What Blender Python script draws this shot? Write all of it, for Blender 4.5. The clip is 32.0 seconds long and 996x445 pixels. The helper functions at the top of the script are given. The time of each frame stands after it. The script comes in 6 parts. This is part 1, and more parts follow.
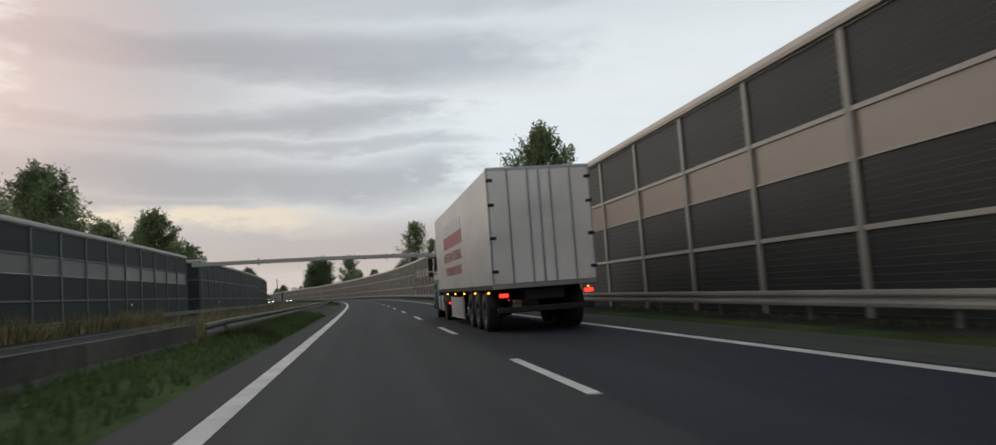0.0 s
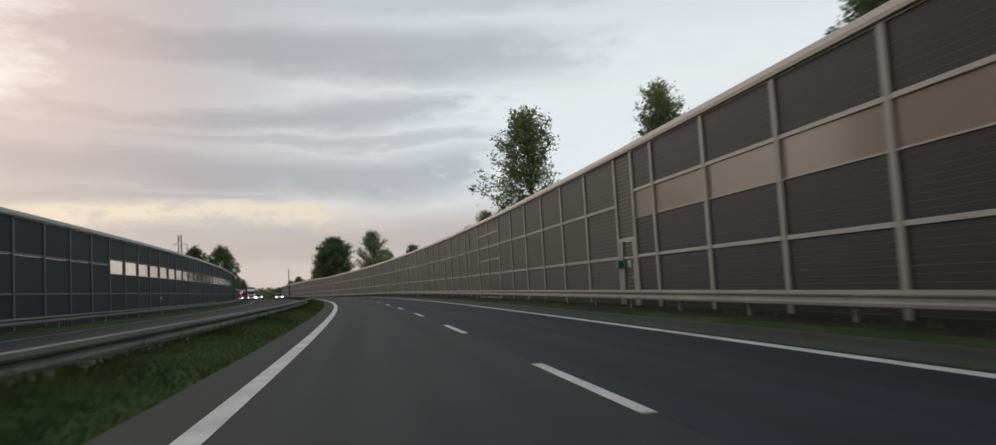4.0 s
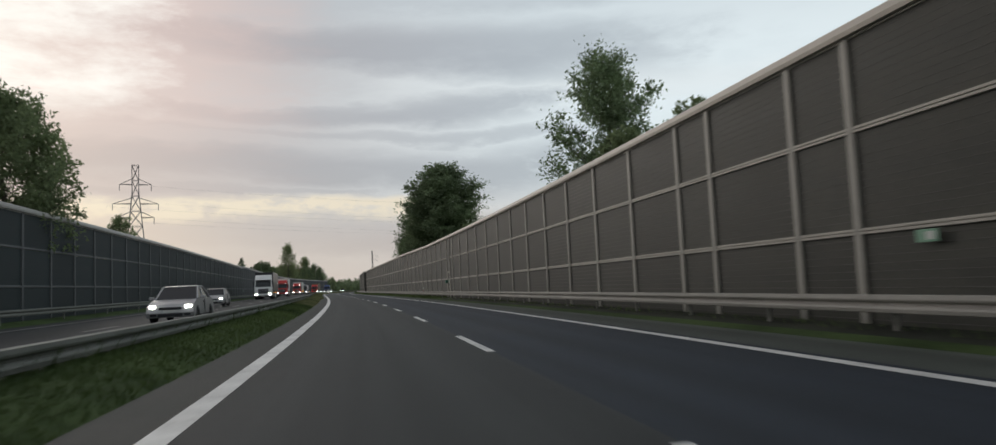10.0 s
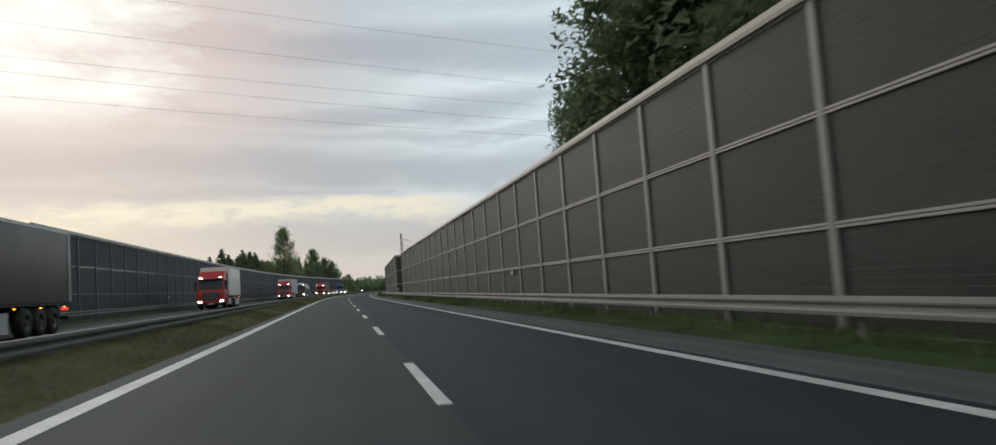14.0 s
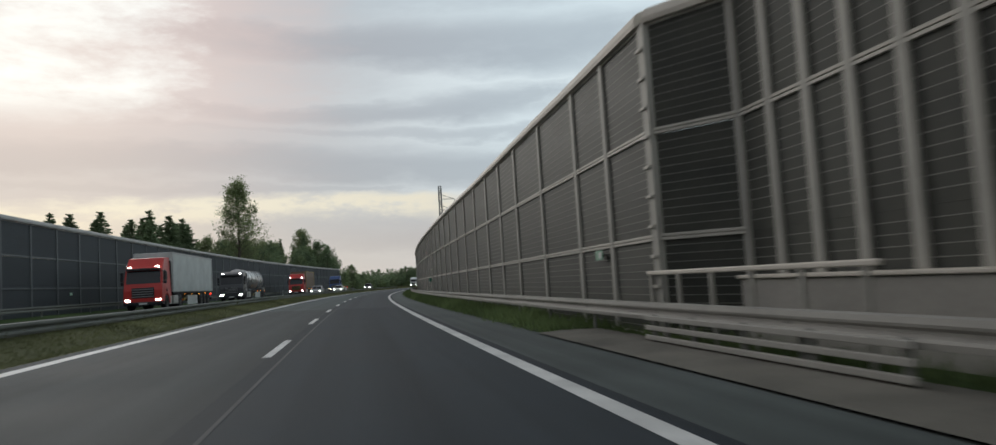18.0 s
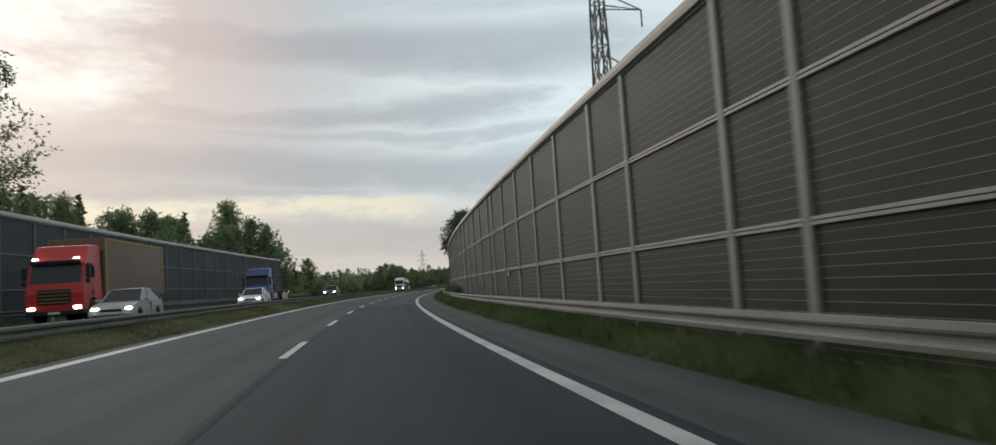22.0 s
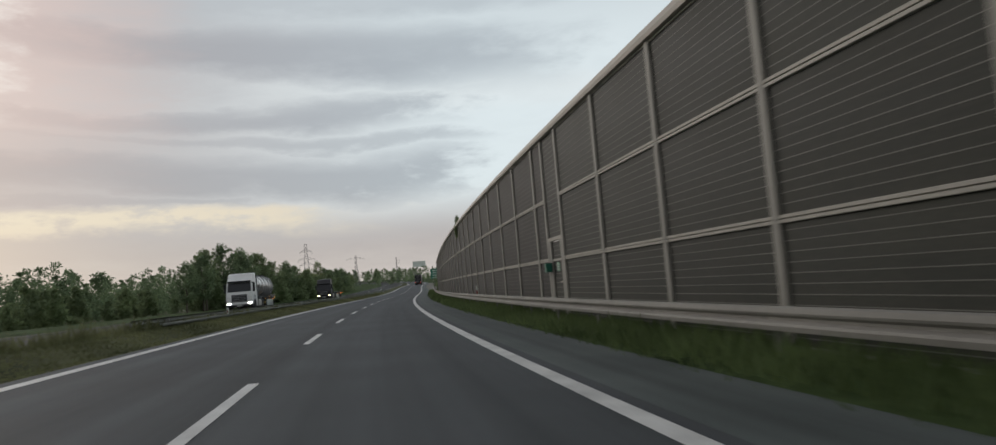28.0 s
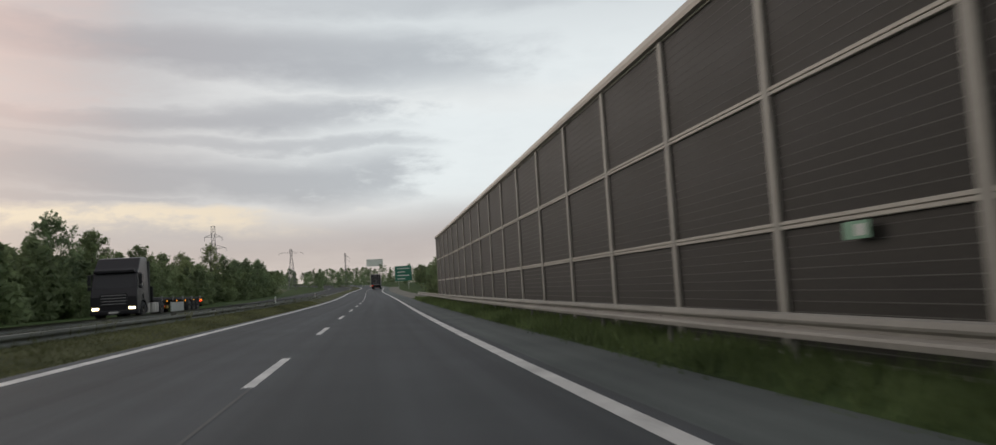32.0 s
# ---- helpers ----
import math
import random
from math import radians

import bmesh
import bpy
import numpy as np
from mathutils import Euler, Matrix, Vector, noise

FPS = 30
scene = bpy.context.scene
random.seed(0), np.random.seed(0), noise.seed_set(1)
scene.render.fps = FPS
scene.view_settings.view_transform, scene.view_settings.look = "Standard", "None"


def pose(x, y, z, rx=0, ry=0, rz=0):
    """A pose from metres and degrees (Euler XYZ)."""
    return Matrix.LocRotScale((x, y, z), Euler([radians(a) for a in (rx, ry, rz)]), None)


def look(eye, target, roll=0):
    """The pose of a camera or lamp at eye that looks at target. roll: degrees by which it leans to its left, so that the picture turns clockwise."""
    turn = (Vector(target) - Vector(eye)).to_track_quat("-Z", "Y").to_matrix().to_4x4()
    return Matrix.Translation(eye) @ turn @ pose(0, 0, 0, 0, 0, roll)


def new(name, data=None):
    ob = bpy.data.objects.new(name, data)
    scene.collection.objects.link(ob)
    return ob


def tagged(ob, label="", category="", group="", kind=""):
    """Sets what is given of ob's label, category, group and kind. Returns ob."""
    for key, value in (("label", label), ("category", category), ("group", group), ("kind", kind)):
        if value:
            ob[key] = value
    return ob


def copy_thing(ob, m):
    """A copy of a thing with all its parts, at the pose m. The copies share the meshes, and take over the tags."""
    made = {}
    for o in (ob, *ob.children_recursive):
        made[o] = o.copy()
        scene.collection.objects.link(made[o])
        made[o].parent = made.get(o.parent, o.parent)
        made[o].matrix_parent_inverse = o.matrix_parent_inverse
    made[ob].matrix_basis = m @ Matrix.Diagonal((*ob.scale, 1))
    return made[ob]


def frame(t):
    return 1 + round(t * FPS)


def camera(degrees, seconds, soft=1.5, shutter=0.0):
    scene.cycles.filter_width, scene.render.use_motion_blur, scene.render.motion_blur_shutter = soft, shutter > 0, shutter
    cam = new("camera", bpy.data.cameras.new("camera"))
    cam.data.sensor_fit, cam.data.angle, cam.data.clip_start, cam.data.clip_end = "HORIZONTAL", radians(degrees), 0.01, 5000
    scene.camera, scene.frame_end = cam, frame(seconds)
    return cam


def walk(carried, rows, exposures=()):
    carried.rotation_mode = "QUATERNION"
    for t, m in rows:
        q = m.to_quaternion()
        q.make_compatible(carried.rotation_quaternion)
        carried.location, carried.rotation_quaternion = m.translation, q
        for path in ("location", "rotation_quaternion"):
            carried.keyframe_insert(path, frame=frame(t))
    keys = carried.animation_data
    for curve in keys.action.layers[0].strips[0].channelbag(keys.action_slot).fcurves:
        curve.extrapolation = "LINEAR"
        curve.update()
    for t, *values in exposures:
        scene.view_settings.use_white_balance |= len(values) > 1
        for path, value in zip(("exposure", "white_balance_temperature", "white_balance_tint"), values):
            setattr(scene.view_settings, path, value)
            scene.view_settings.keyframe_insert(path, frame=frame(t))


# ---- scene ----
cam = camera(65.9, 32.0, soft=1.4, shutter=0.22)
walk(cam, [
    (0, pose(-2.219, -0.363, 1.153, 94.699, 4.152, -9.873)),
    (1, pose(-2.109, 23.909, 1.157, 94.323, 4.356, -9.979)),
    (2, pose(-2.074, 47.942, 1.168, 94.254, 3.874, -9.407)),
    (3, pose(-2.237, 72.219, 1.186, 94.714, 3.449, -8.696)),
    (4, pose(-2.831, 96.937, 1.211, 94.563, 3.352, -7.911)),
    (4.5, pose(-3.227, 108.966, 1.225, 94.586, 3.299, -7.469)),
    (7, pose(-6.674, 170.307, 1.329, 94.709, 2.756, -5.453)),
    (8, pose(-8.903, 195.188, 1.372, 94.687, 2.632, -3.835)),
    (9, pose(-11.816, 220.029, 1.414, 94.686, 2.618, -2.1)),
    (10, pose(-15.469, 245.537, 1.459, 94.523, 2.65, -0.889)),
    (11, pose(-19.528, 270.686, 1.496, 94.514, 3.32, 0.501)),
    (12, pose(-24.056, 295.92, 1.524, 94.5, 3.285, 0.935)),
    (13, pose(-28.619, 320.468, 1.541, 94.184, 3.502, 0.493)),
    (14, pose(-32.966, 345.192, 1.541, 94.357, 3.942, 0.616)),
    (15, pose(-37.559, 369.994, 1.54, 94.546, 3.747, 0.484)),
    (17.5, pose(-49.358, 432.176, 1.53, 94.547, 3.481, 1.065)),
    (18, pose(-52.011, 445.323, 1.531, 94.2, 3.502, 1.091)),
    (19, pose(-56.554, 468.636, 1.528, 94.459, 3.946, 1.183)),
    (20, pose(-61.192, 492.565, 1.524, 94.339, 3.995, 0.894)),
    (21, pose(-65.572, 516.169, 1.521, 94.377, 3.648, -0.014)),
    (22, pose(-69.337, 539.477, 1.511, 94.372, 3.66, -1.286)),
    (23, pose(-72.578, 562.556, 1.5, 94.325, 3.694, -2.713)),
    (24, pose(-75.221, 585.67, 1.483, 94.297, 3.925, -3.968)),
    (25, pose(-77.317, 608.783, 1.466, 94.246, 4.044, -5.397)),
    (27.5, pose(-80.016, 666.02, 1.43, 94.216, 4.303, -9.226)),
    (28, pose(-80.051, 678.051, 1.419, 94.351, 4.783, -9.696)),
    (29, pose(-79.858, 701.755, 1.406, 94.445, 3.252, -11.055)),
    (30, pose(-79.019, 724.767, 1.392, 94.552, 3.842, -11.863)),
    (31, pose(-77.984, 747.524, 1.391, 94.501, 3.432, -12.537)),
    (32, pose(-76.597, 770.166, 1.4, 94.716, 3.376, -13.47)),
], exposures=((0, 0.0, 6470, 8), (4, 0.0, 6520, 8), (8, 0.0, 6420, 6), (12, 0.0, 6220, 3), (13, 0.18, 6170, 2), (14, 0.1, 6170, 2), (15, 0.0, 6170, 3), (18, 0.04, 6120, 2), (21, 0.12, 6170, 1), (23, 0.05, 6320, 3), (24, 0.22, 6320, 3), (25, 0.2, 6320, 4), (26, 0.28, 6320, 4), (28, -0.06, 6370, 5), (29, -0.08, 6420, 6), (30, -0.03, 6520, 7), (32, 0.02, 6620, 8)))

# ---- world and sun ----
world = bpy.data.worlds.new("evening_sky")
scene.world = world
world.use_nodes = True


def build_sky(nt):
    n, l = nt.nodes, nt.links
    n.clear()

    def nd(kind, **kw):
        o = n.new(kind)
        for a, b in kw.items():
            o.inputs[a.replace("_", " ")].default_value = b
        return o

    def math(op, a, b=None, clamp=False):
        o = n.new("ShaderNodeMath")
        o.operation, o.use_clamp = op, clamp
        for i, v in enumerate((a, b)):
            if v is None:
                continue
            if hasattr(v, "is_linked"):
                l.new(v, o.inputs[i])
            else:
                o.inputs[i].default_value = v
        return o.outputs[0]

    def mix(f, a, b):
        o = n.new("ShaderNodeMix")
        o.data_type = "RGBA"
        for i, v in ((0, f), (6, a), (7, b)):
            if hasattr(v, "is_linked"):
                l.new(v, o.inputs[i])
            else:
                o.inputs[i].default_value = v
        return o.outputs[2]

    def smooth(v, a, b, lo=0.0, hi=1.0):
        o = n.new("ShaderNodeMapRange")
        o.interpolation_type = "SMOOTHSTEP"
        l.new(v, o.inputs[0])
        for i, w in zip((1, 2, 3, 4), (a, b, lo, hi)):
            o.inputs[i].default_value = w
        return o.outputs[0]

    geo = n.new("ShaderNodeTexCoord")
    sep = n.new("ShaderNodeSeparateXYZ")
    l.new(geo.outputs["Generated"], sep.inputs[0])
    x, y, z = sep.outputs
    sky = n.new("ShaderNodeTexSky")
    sky.sky_type, sky.sun_disc = "NISHITA", False
    sky.sun_elevation, sky.sun_rotation = SUN_EL, SUN_ROT
    clear = n.new("ShaderNodeVectorMath")
    clear.operation = "SCALE"
    clear.inputs[3].default_value = 0.1
    l.new(sky.outputs[0], clear.inputs[0])
    az = math("MULTIPLY", math("ARCTAN2", x, y), 57.2958)

    def cloud(scale, stretch, detail, shift, rough=0.55):
        mp = n.new("ShaderNodeMapping")
        mp.inputs["Scale"].default_value = (1.0, 1.0, stretch)
        mp.inputs["Location"].default_value = (shift, shift * 0.7, 0.0)
        l.new(geo.outputs["Generated"], mp.inputs[0])
        o = nd("ShaderNodeTexNoise", Scale=scale, Detail=detail, Roughness=rough, Distortion=0.2)
        l.new(mp.outputs[0], o.inputs["Vector"])
        return math("SUBTRACT", o.outputs[0], 0.5)

    roll = cloud(3.2, 2.5, 3.0, 1.7)
    mid = cloud(7.0, 3.6, 6.0, 4.1, 0.6)
    fine = cloud(21.0, 2.6, 6.0, 9.3, 0.62)
    zw = math("ADD", z, math("ADD", math("MULTIPLY", roll, 0.045), math("ADD", math("MULTIPLY", mid, 0.042), math("MULTIPLY", fine, 0.010))))
    aw = math("ADD", az, math("ADD", math("MULTIPLY", mid, 26.0), math("MULTIPLY", fine, 10.0)))
    # bearing of the hidden sun
    sx, sy, sz = SUN_DIR
    dot = math("ADD", math("ADD", math("MULTIPLY", x, sx), math("MULTIPLY", y, sy)), math("MULTIPLY", z, sz))
    dotw = math("ADD", dot, math("ADD", math("MULTIPLY", mid, 0.05), math("MULTIPLY", fine, 0.025)))
    glow = math("MULTIPLY", smooth(dotw, 0.925, 0.995), smooth(zw, 0.12, 0.25, 0.35, 1.0))
    core = math("MULTIPLY", smooth(dotw, 0.979, 1.004), smooth(zw, 0.185, 0.25))
    west = smooth(az, 12.0, -30.0)
    # long rolls of cloud: height, half its thickness, slope, bearing of its open end, length of the taper, weight
    cover = math("MULTIPLY", smooth(z, 0.33, 0.42), 0.75)
    for e0, hh, slope, end, taper, wt in ((0.290, 0.032, -0.0008, 21.0, 17.0, 1.0), (0.226, 0.019, 0.0002, 11.0, 10.0, 0.9), (0.192, 0.010, -0.0003, 12.0, 9.0, 0.75), (0.148, 0.030, -0.0004, 10.5, 8.0, 1.0),
                                          (0.118, 0.010, -0.0003, -3.0, 8.0, 0.8), (0.355, 0.022, 0.0006, 70.0, 30.0, 0.5), (0.070, 0.035, 0.0, 90.0, 20.0, 0.8), (0.47, 0.05, 0.0, 90.0, 60.0, 0.7), (0.66, 0.06, 0.0, 90.0, 60.0, 0.7)):
        off = math("ABSOLUTE", math("SUBTRACT", math("SUBTRACT", zw, math("MULTIPLY", az, slope)), e0))
        body = math("MULTIPLY", smooth(off, hh * 0.15, hh * 1.75, wt, 0.0), smooth(aw, end - taper, end, 1.0, 0.0))
        cover = math("MAXIMUM", cover, body)
    cover = math("MAXIMUM", cover, math("MULTIPLY", smooth(az, 8.0, -20.0), 0.66))
    cover = math("ADD", cover, math("ADD", math("MULTIPLY", fine, 0.16), math("MULTIPLY", mid, 0.42)), True)
    low = smooth(z, 0.05, 0.14, 1.0, 0.0)
    gap = mix(west, (0.85, 0.90, 0.935, 1), (0.65, 0.57, 0.56, 1))
    gap = mix(low, gap, (0.70, 0.635, 0.615, 1))
    gap = mix(smooth(math("ABSOLUTE", math("SUBTRACT", zw, 0.243)), 0.0, 0.03, 0.45, 0.0), gap, (0.90, 0.91, 0.92, 1))
    gap = mix(smooth(z, 0.26, 0.40), gap, (0.66, 0.70, 0.74, 1))
    gap = mix(math("MULTIPLY", glow, 0.85), gap, (0.90, 0.705, 0.655, 1))
    thick = mix(west, (0.50, 0.53, 0.575, 1), (0.41, 0.365, 0.385, 1))
    thick = mix(low, thick, (0.49, 0.435, 0.445, 1))
    thick = mix(math("MULTIPLY", glow, 0.85), thick, (0.735, 0.56, 0.53, 1))
    col = mix(cover, gap, thick)
    halo = math("MULTIPLY", core, 0.9)
    col = mix(halo, col, (1.08, 1.01, 0.965, 1))
    # creamy rift low over the horizon
    rift = math("MULTIPLY", smooth(zw, 0.076, 0.096), smooth(zw, 0.106, 0.120, 1.0, 0.0))
    rift = math("MULTIPLY", rift, math("MULTIPLY", smooth(aw, 4.0, -8.0), smooth(az, -75.0, -40.0)))
    col = mix(math("MULTIPLY", rift, smooth(fine, -0.16, 0.06, 0.35, 1.0)), col, (0.86, 0.74, 0.60, 1))
    warm = math("MULTIPLY", smooth(z, 0.035, 0.085), math("MULTIPLY", smooth(z, 0.09, 0.12, 1.0, 0.0), smooth(az, -12.0, -34.0)))
    col = mix(math("MULTIPLY", warm, 0.6), col, (0.74, 0.60, 0.51, 1))
    col = mix(0.06, col, clear.outputs[0])
    bg = n.new("ShaderNodeBackground")
    l.new(col, bg.inputs[0])
    bg.inputs[1].default_value = SKY_STRENGTH
    out = n.new("ShaderNodeOutputWorld")
    l.new(bg.outputs[0], out.inputs[0])


SUN_AZ = radians(33)          # to the left of the first stretch of road
SUN_EL = radians(16)
SUN_DIR = (-math.sin(SUN_AZ) * math.cos(SUN_EL), math.cos(SUN_AZ) * math.cos(SUN_EL), math.sin(SUN_EL))
SUN_ROT = -SUN_AZ
SKY_STRENGTH = 0.95
build_sky(world.node_tree)
sun = new("sun", bpy.data.lights.new("sun", "SUN"))
sun.data.energy, sun.data.angle, sun.data.color = 0.4, radians(20), (1.0, 0.91, 0.85)
sun.matrix_world = look((0, 0, 60), Vector((0, 0, 60)) - Vector(SUN_DIR))


# ---- materials ----
def material(name, base, rough=0.7, metal=0.0, vary=0.12, grain=30.0, bump=0.15, blotch=0.6, spec=0.5, tint=None, stretch=(1, 1, 1), rand=0.0, coord="Object"):
    m = bpy.data.materials.new(name)
    m.use_nodes = True
    n, l = m.node_tree.nodes, m.node_tree.links
    b = n["Principled BSDF"]
    tc = n.new("ShaderNodeTexCoord")
    mp = n.new("ShaderNodeMapping")
    mp.inputs["Scale"].default_value = stretch
    if coord == "World":
        gm = n.new("ShaderNodeNewGeometry")
        l.new(gm.outputs["Position"], mp.inputs[0])
    else:
        l.new(tc.outputs["Object"], mp.inputs[0])
    n1, n2 = n.new("ShaderNodeTexNoise"), n.new("ShaderNodeTexNoise")
    n1.inputs["Scale"].default_value, n1.inputs["Detail"].default_value = grain, 4
    n2.inputs["Scale"].default_value, n2.inputs["Detail"].default_value = blotch, 4
    for o in (n1, n2):
        l.new(mp.outputs[0], o.inputs["Vector"])
    add = n.new("ShaderNodeMath")
    add.operation = "MULTIPLY_ADD"
    l.new(n1.outputs[0], add.inputs[0])
    add.inputs[1].default_value = 0.45
    l.new(n2.outputs[0], add.inputs[2])
    ramp = n.new("ShaderNodeValToRGB")
    ramp.color_ramp.elements[0].position, ramp.color_ramp.elements[1].position = 0.45, 1.0
    t = tint or base
    ramp.color_ramp.elements[0].color = (*[max(0.0, c * (1 - vary)) for c in base], 1)
    ramp.color_ramp.elements[1].color = (*[min(1.0, c * (1 + vary)) for c in t], 1)
    l.new(add.outputs[0], ramp.inputs[0])
    col = ramp.outputs[0]
    if rand:
        oi = n.new("ShaderNodeObjectInfo")
        hs = n.new("ShaderNodeHueSaturation")
        mr = n.new("ShaderNodeMapRange")
        mr.inputs[3].default_value, mr.inputs[4].default_value = 1 - rand, 1 + rand
        l.new(oi.outputs["Random"], mr.inputs[0])
        l.new(mr.outputs[0], hs.inputs["Value"])
        l.new(col, hs.inputs["Color"])
        col = hs.outputs[0]
    l.new(col, b.inputs["Base Color"])
    b.inputs["Metallic"].default_value = metal
    b.inputs["Specular IOR Level"].default_value = spec
    mr = n.new("ShaderNodeMapRange")
    l.new(n2.outputs[0], mr.inputs[0])
    mr.inputs[3].default_value, mr.inputs[4].default_value = max(0.02, rough - 0.1), min(1.0, rough + 0.1)
    l.new(mr.outputs[0], b.inputs["Roughness"])
    if bump:
        bp = n.new("ShaderNodeBump")
        bp.inputs["Strength"].default_value, bp.inputs["Distance"].default_value = bump, 0.02
        l.new(n1.outputs[0], bp.inputs["Height"])
        l.new(bp.outputs[0], b.inputs["Normal"])
    return m


def glowing(name, color, strength):
    m = bpy.data.materials.new(name)
    m.use_nodes = True
    b = m.node_tree.nodes["Principled BSDF"]
    b.inputs["Base Color"].default_value = (*color, 1)
    b.inputs["Emission Color"].default_value = (*color, 1)
    b.inputs["Emission Strength"].default_value = strength
    return m


def glass(name, color, rough=0.05):
    m = bpy.data.materials.new(name)
    m.use_nodes = True
    b = m.node_tree.nodes["Principled BSDF"]
    b.inputs["Base Color"].default_value = (*color, 1)
    b.inputs["Roughness"].default_value = rough
    b.inputs["Transmission Weight"].default_value = 0.0
    b.inputs["Specular IOR Level"].default_value = 0.28
    b.inputs["Coat Weight"].default_value = 0.05
    b.inputs["Coat Roughness"].default_value = 0.05
    return m


def sheer(name, color, rough):
    m = bpy.data.materials.new(name)
    m.use_nodes = True
    b = m.node_tree.nodes["Principled BSDF"]
    b.inputs["Base Color"].default_value = (*color, 1)
    b.inputs["Roughness"].default_value = rough
    b.inputs["Transmission Weight"].default_value = 0.75
    b.inputs["IOR"].default_value = 1.15
    return m


def asphalt(name, base, tint, streak=0.25):
    m = material(name, base, 0.74, 0, 0.22, 55, 0.35, 0.35, 0.20, tint, coord="World")
    n, l = m.node_tree.nodes, m.node_tree.links
    b = n["Principled BSDF"]
    uv = n.new("ShaderNodeUVMap")
    mp = n.new("ShaderNodeMapping")
    mp.inputs["Scale"].default_value = (1.5, 0.012, 1)
    l.new(uv.outputs[0], mp.inputs[0])
    nz = n.new("ShaderNodeTexNoise")
    nz.inputs["Scale"].default_value, nz.inputs["Detail"].default_value = 1.0, 3
    l.new(mp.outputs[0], nz.inputs["Vector"])
    mr = n.new("ShaderNodeMapRange")
    mr.inputs[1].default_value, mr.inputs[2].default_value = 0.3, 0.7
    mr.inputs[3].default_value, mr.inputs[4].default_value = 1 - streak, 1 + streak
    l.new(nz.outputs[0], mr.inputs[0])
    hs = n.new("ShaderNodeHueSaturation")
    src = b.inputs["Base Color"].links[0].from_socket
    l.new(src, hs.inputs["Color"])
    l.new(mr.outputs[0], hs.inputs["Value"])
    l.new(hs.outputs[0], b.inputs["Base Color"])
    return m


M_ASPH_OLD = asphalt("brownish_asphalt", (0.0335, 0.0360, 0.0350), (0.0400, 0.0430, 0.0412))
M_ASPH2_OLD = asphalt("bluish_asphalt", (0.020, 0.0255, 0.034), (0.024, 0.030, 0.039))
M_SHOULDER_OLD = asphalt("old_shoulder_asphalt", (0.056, 0.063, 0.055), (0.067, 0.074, 0.064))
M_MARGIN = asphalt("margin_asphalt", (0.026, 0.030, 0.026), (0.032, 0.036, 0.031))
M_OPP = asphalt("opposite_asphalt", (0.023, 0.0245, 0.0245), (0.028, 0.030, 0.0295))
M_TARD = asphalt("dark_seam_filler", (0.020, 0.022, 0.024), (0.024, 0.026, 0.028))
M_TAR = asphalt("seam_filler", (0.09, 0.09, 0.088), (0.11, 0.11, 0.106))
M_ASPH_P = asphalt("greenish_asphalt", (0.057, 0.069, 0.068), (0.068, 0.081, 0.079))
M_ASPH2_P = asphalt("slate_lane_asphalt", (0.036, 0.042, 0.048), (0.043, 0.050, 0.056))
M_ASPH_U = asphalt("plain_grey_asphalt", (0.062, 0.067, 0.070), (0.073, 0.078, 0.081))
M_ASPH = asphalt("old_asphalt", (0.039, 0.0455, 0.0455), (0.047, 0.0535, 0.053))
M_ASPH2 = asphalt("darker_asphalt", (0.024, 0.030, 0.035), (0.029, 0.035, 0.040))
M_SHOULDER = asphalt("shoulder_asphalt", (0.083, 0.095, 0.091), (0.100, 0.113, 0.107))
# darker paint for the lines of the opposite carriageway
M_PAINTD = material("grey_road_paint", (0.20, 0.20, 0.19), 0.7, 0, 0.35, 14, 0.2, 1.0, coord="World")
M_PAINT = material("road_paint", (0.62, 0.61, 0.58), 0.6, 0, 0.28, 18, 0.2, 1.3, coord="World")
M_GRASS = material("verge_grass", (0.038, 0.062, 0.023), 0.95, 0, 0.45, 9, 0.8, 0.35, 0.05, (0.060, 0.086, 0.033), coord="World")
M_GRASS_O = material("olive_median_grass", (0.066, 0.074, 0.036), 0.95, 0, 0.45, 9, 0.8, 0.35, 0.05, (0.095, 0.098, 0.052), coord="World")
M_FIELD = material("rough_field", (0.040, 0.058, 0.022), 0.95, 0, 0.5, 3, 0.6, 0.06, 0.2, (0.075, 0.080, 0.036), coord="World")
M_EARTH = material("bare_earth", (0.058, 0.060, 0.049), 0.95, 0, 0.4, 22, 0.7, 0.5, 0.15, (0.079, 0.079, 0.066), coord="World")
M_EARTH_DARK = material("dark_earth", (0.022, 0.026, 0.019), 0.95, 0, 0.4, 22, 0.7, 0.5, 0.15, (0.034, 0.037, 0.026), coord="World")
M_DIRT = material("gravel_edge", (0.15, 0.14, 0.115), 0.95, 0, 0.4, 30, 0.6, 0.8, coord="World")
M_PANEL = material("barrier_panel", (0.061, 0.064, 0.054), 0.62, 0.1, 0.25, 6, 0.1, 0.45, 0.3, (0.072, 0.071, 0.058), (0.4, 1, 3), rand=0.14)
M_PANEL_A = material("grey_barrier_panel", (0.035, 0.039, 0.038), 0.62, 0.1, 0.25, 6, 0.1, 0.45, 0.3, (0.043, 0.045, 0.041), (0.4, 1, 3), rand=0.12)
M_PANEL_Z = material("brown_barrier_panel", (0.037, 0.035, 0.031), 0.62, 0.1, 0.25, 6, 0.1, 0.45, 0.3, (0.043, 0.040, 0.033), (0.4, 1, 3), rand=0.12)
M_PANEL_G = material("greenish_barrier_panel", (0.053, 0.057, 0.047), 0.62, 0.1, 0.25, 6, 0.1, 0.45, 0.3, (0.064, 0.064, 0.051), (0.4, 1, 3), rand=0.14)
M_SEAMD = material("dull_panel_seam", (0.098, 0.096, 0.084), 0.6, 0.1, 0.25, 6, 0.05, 0.6)
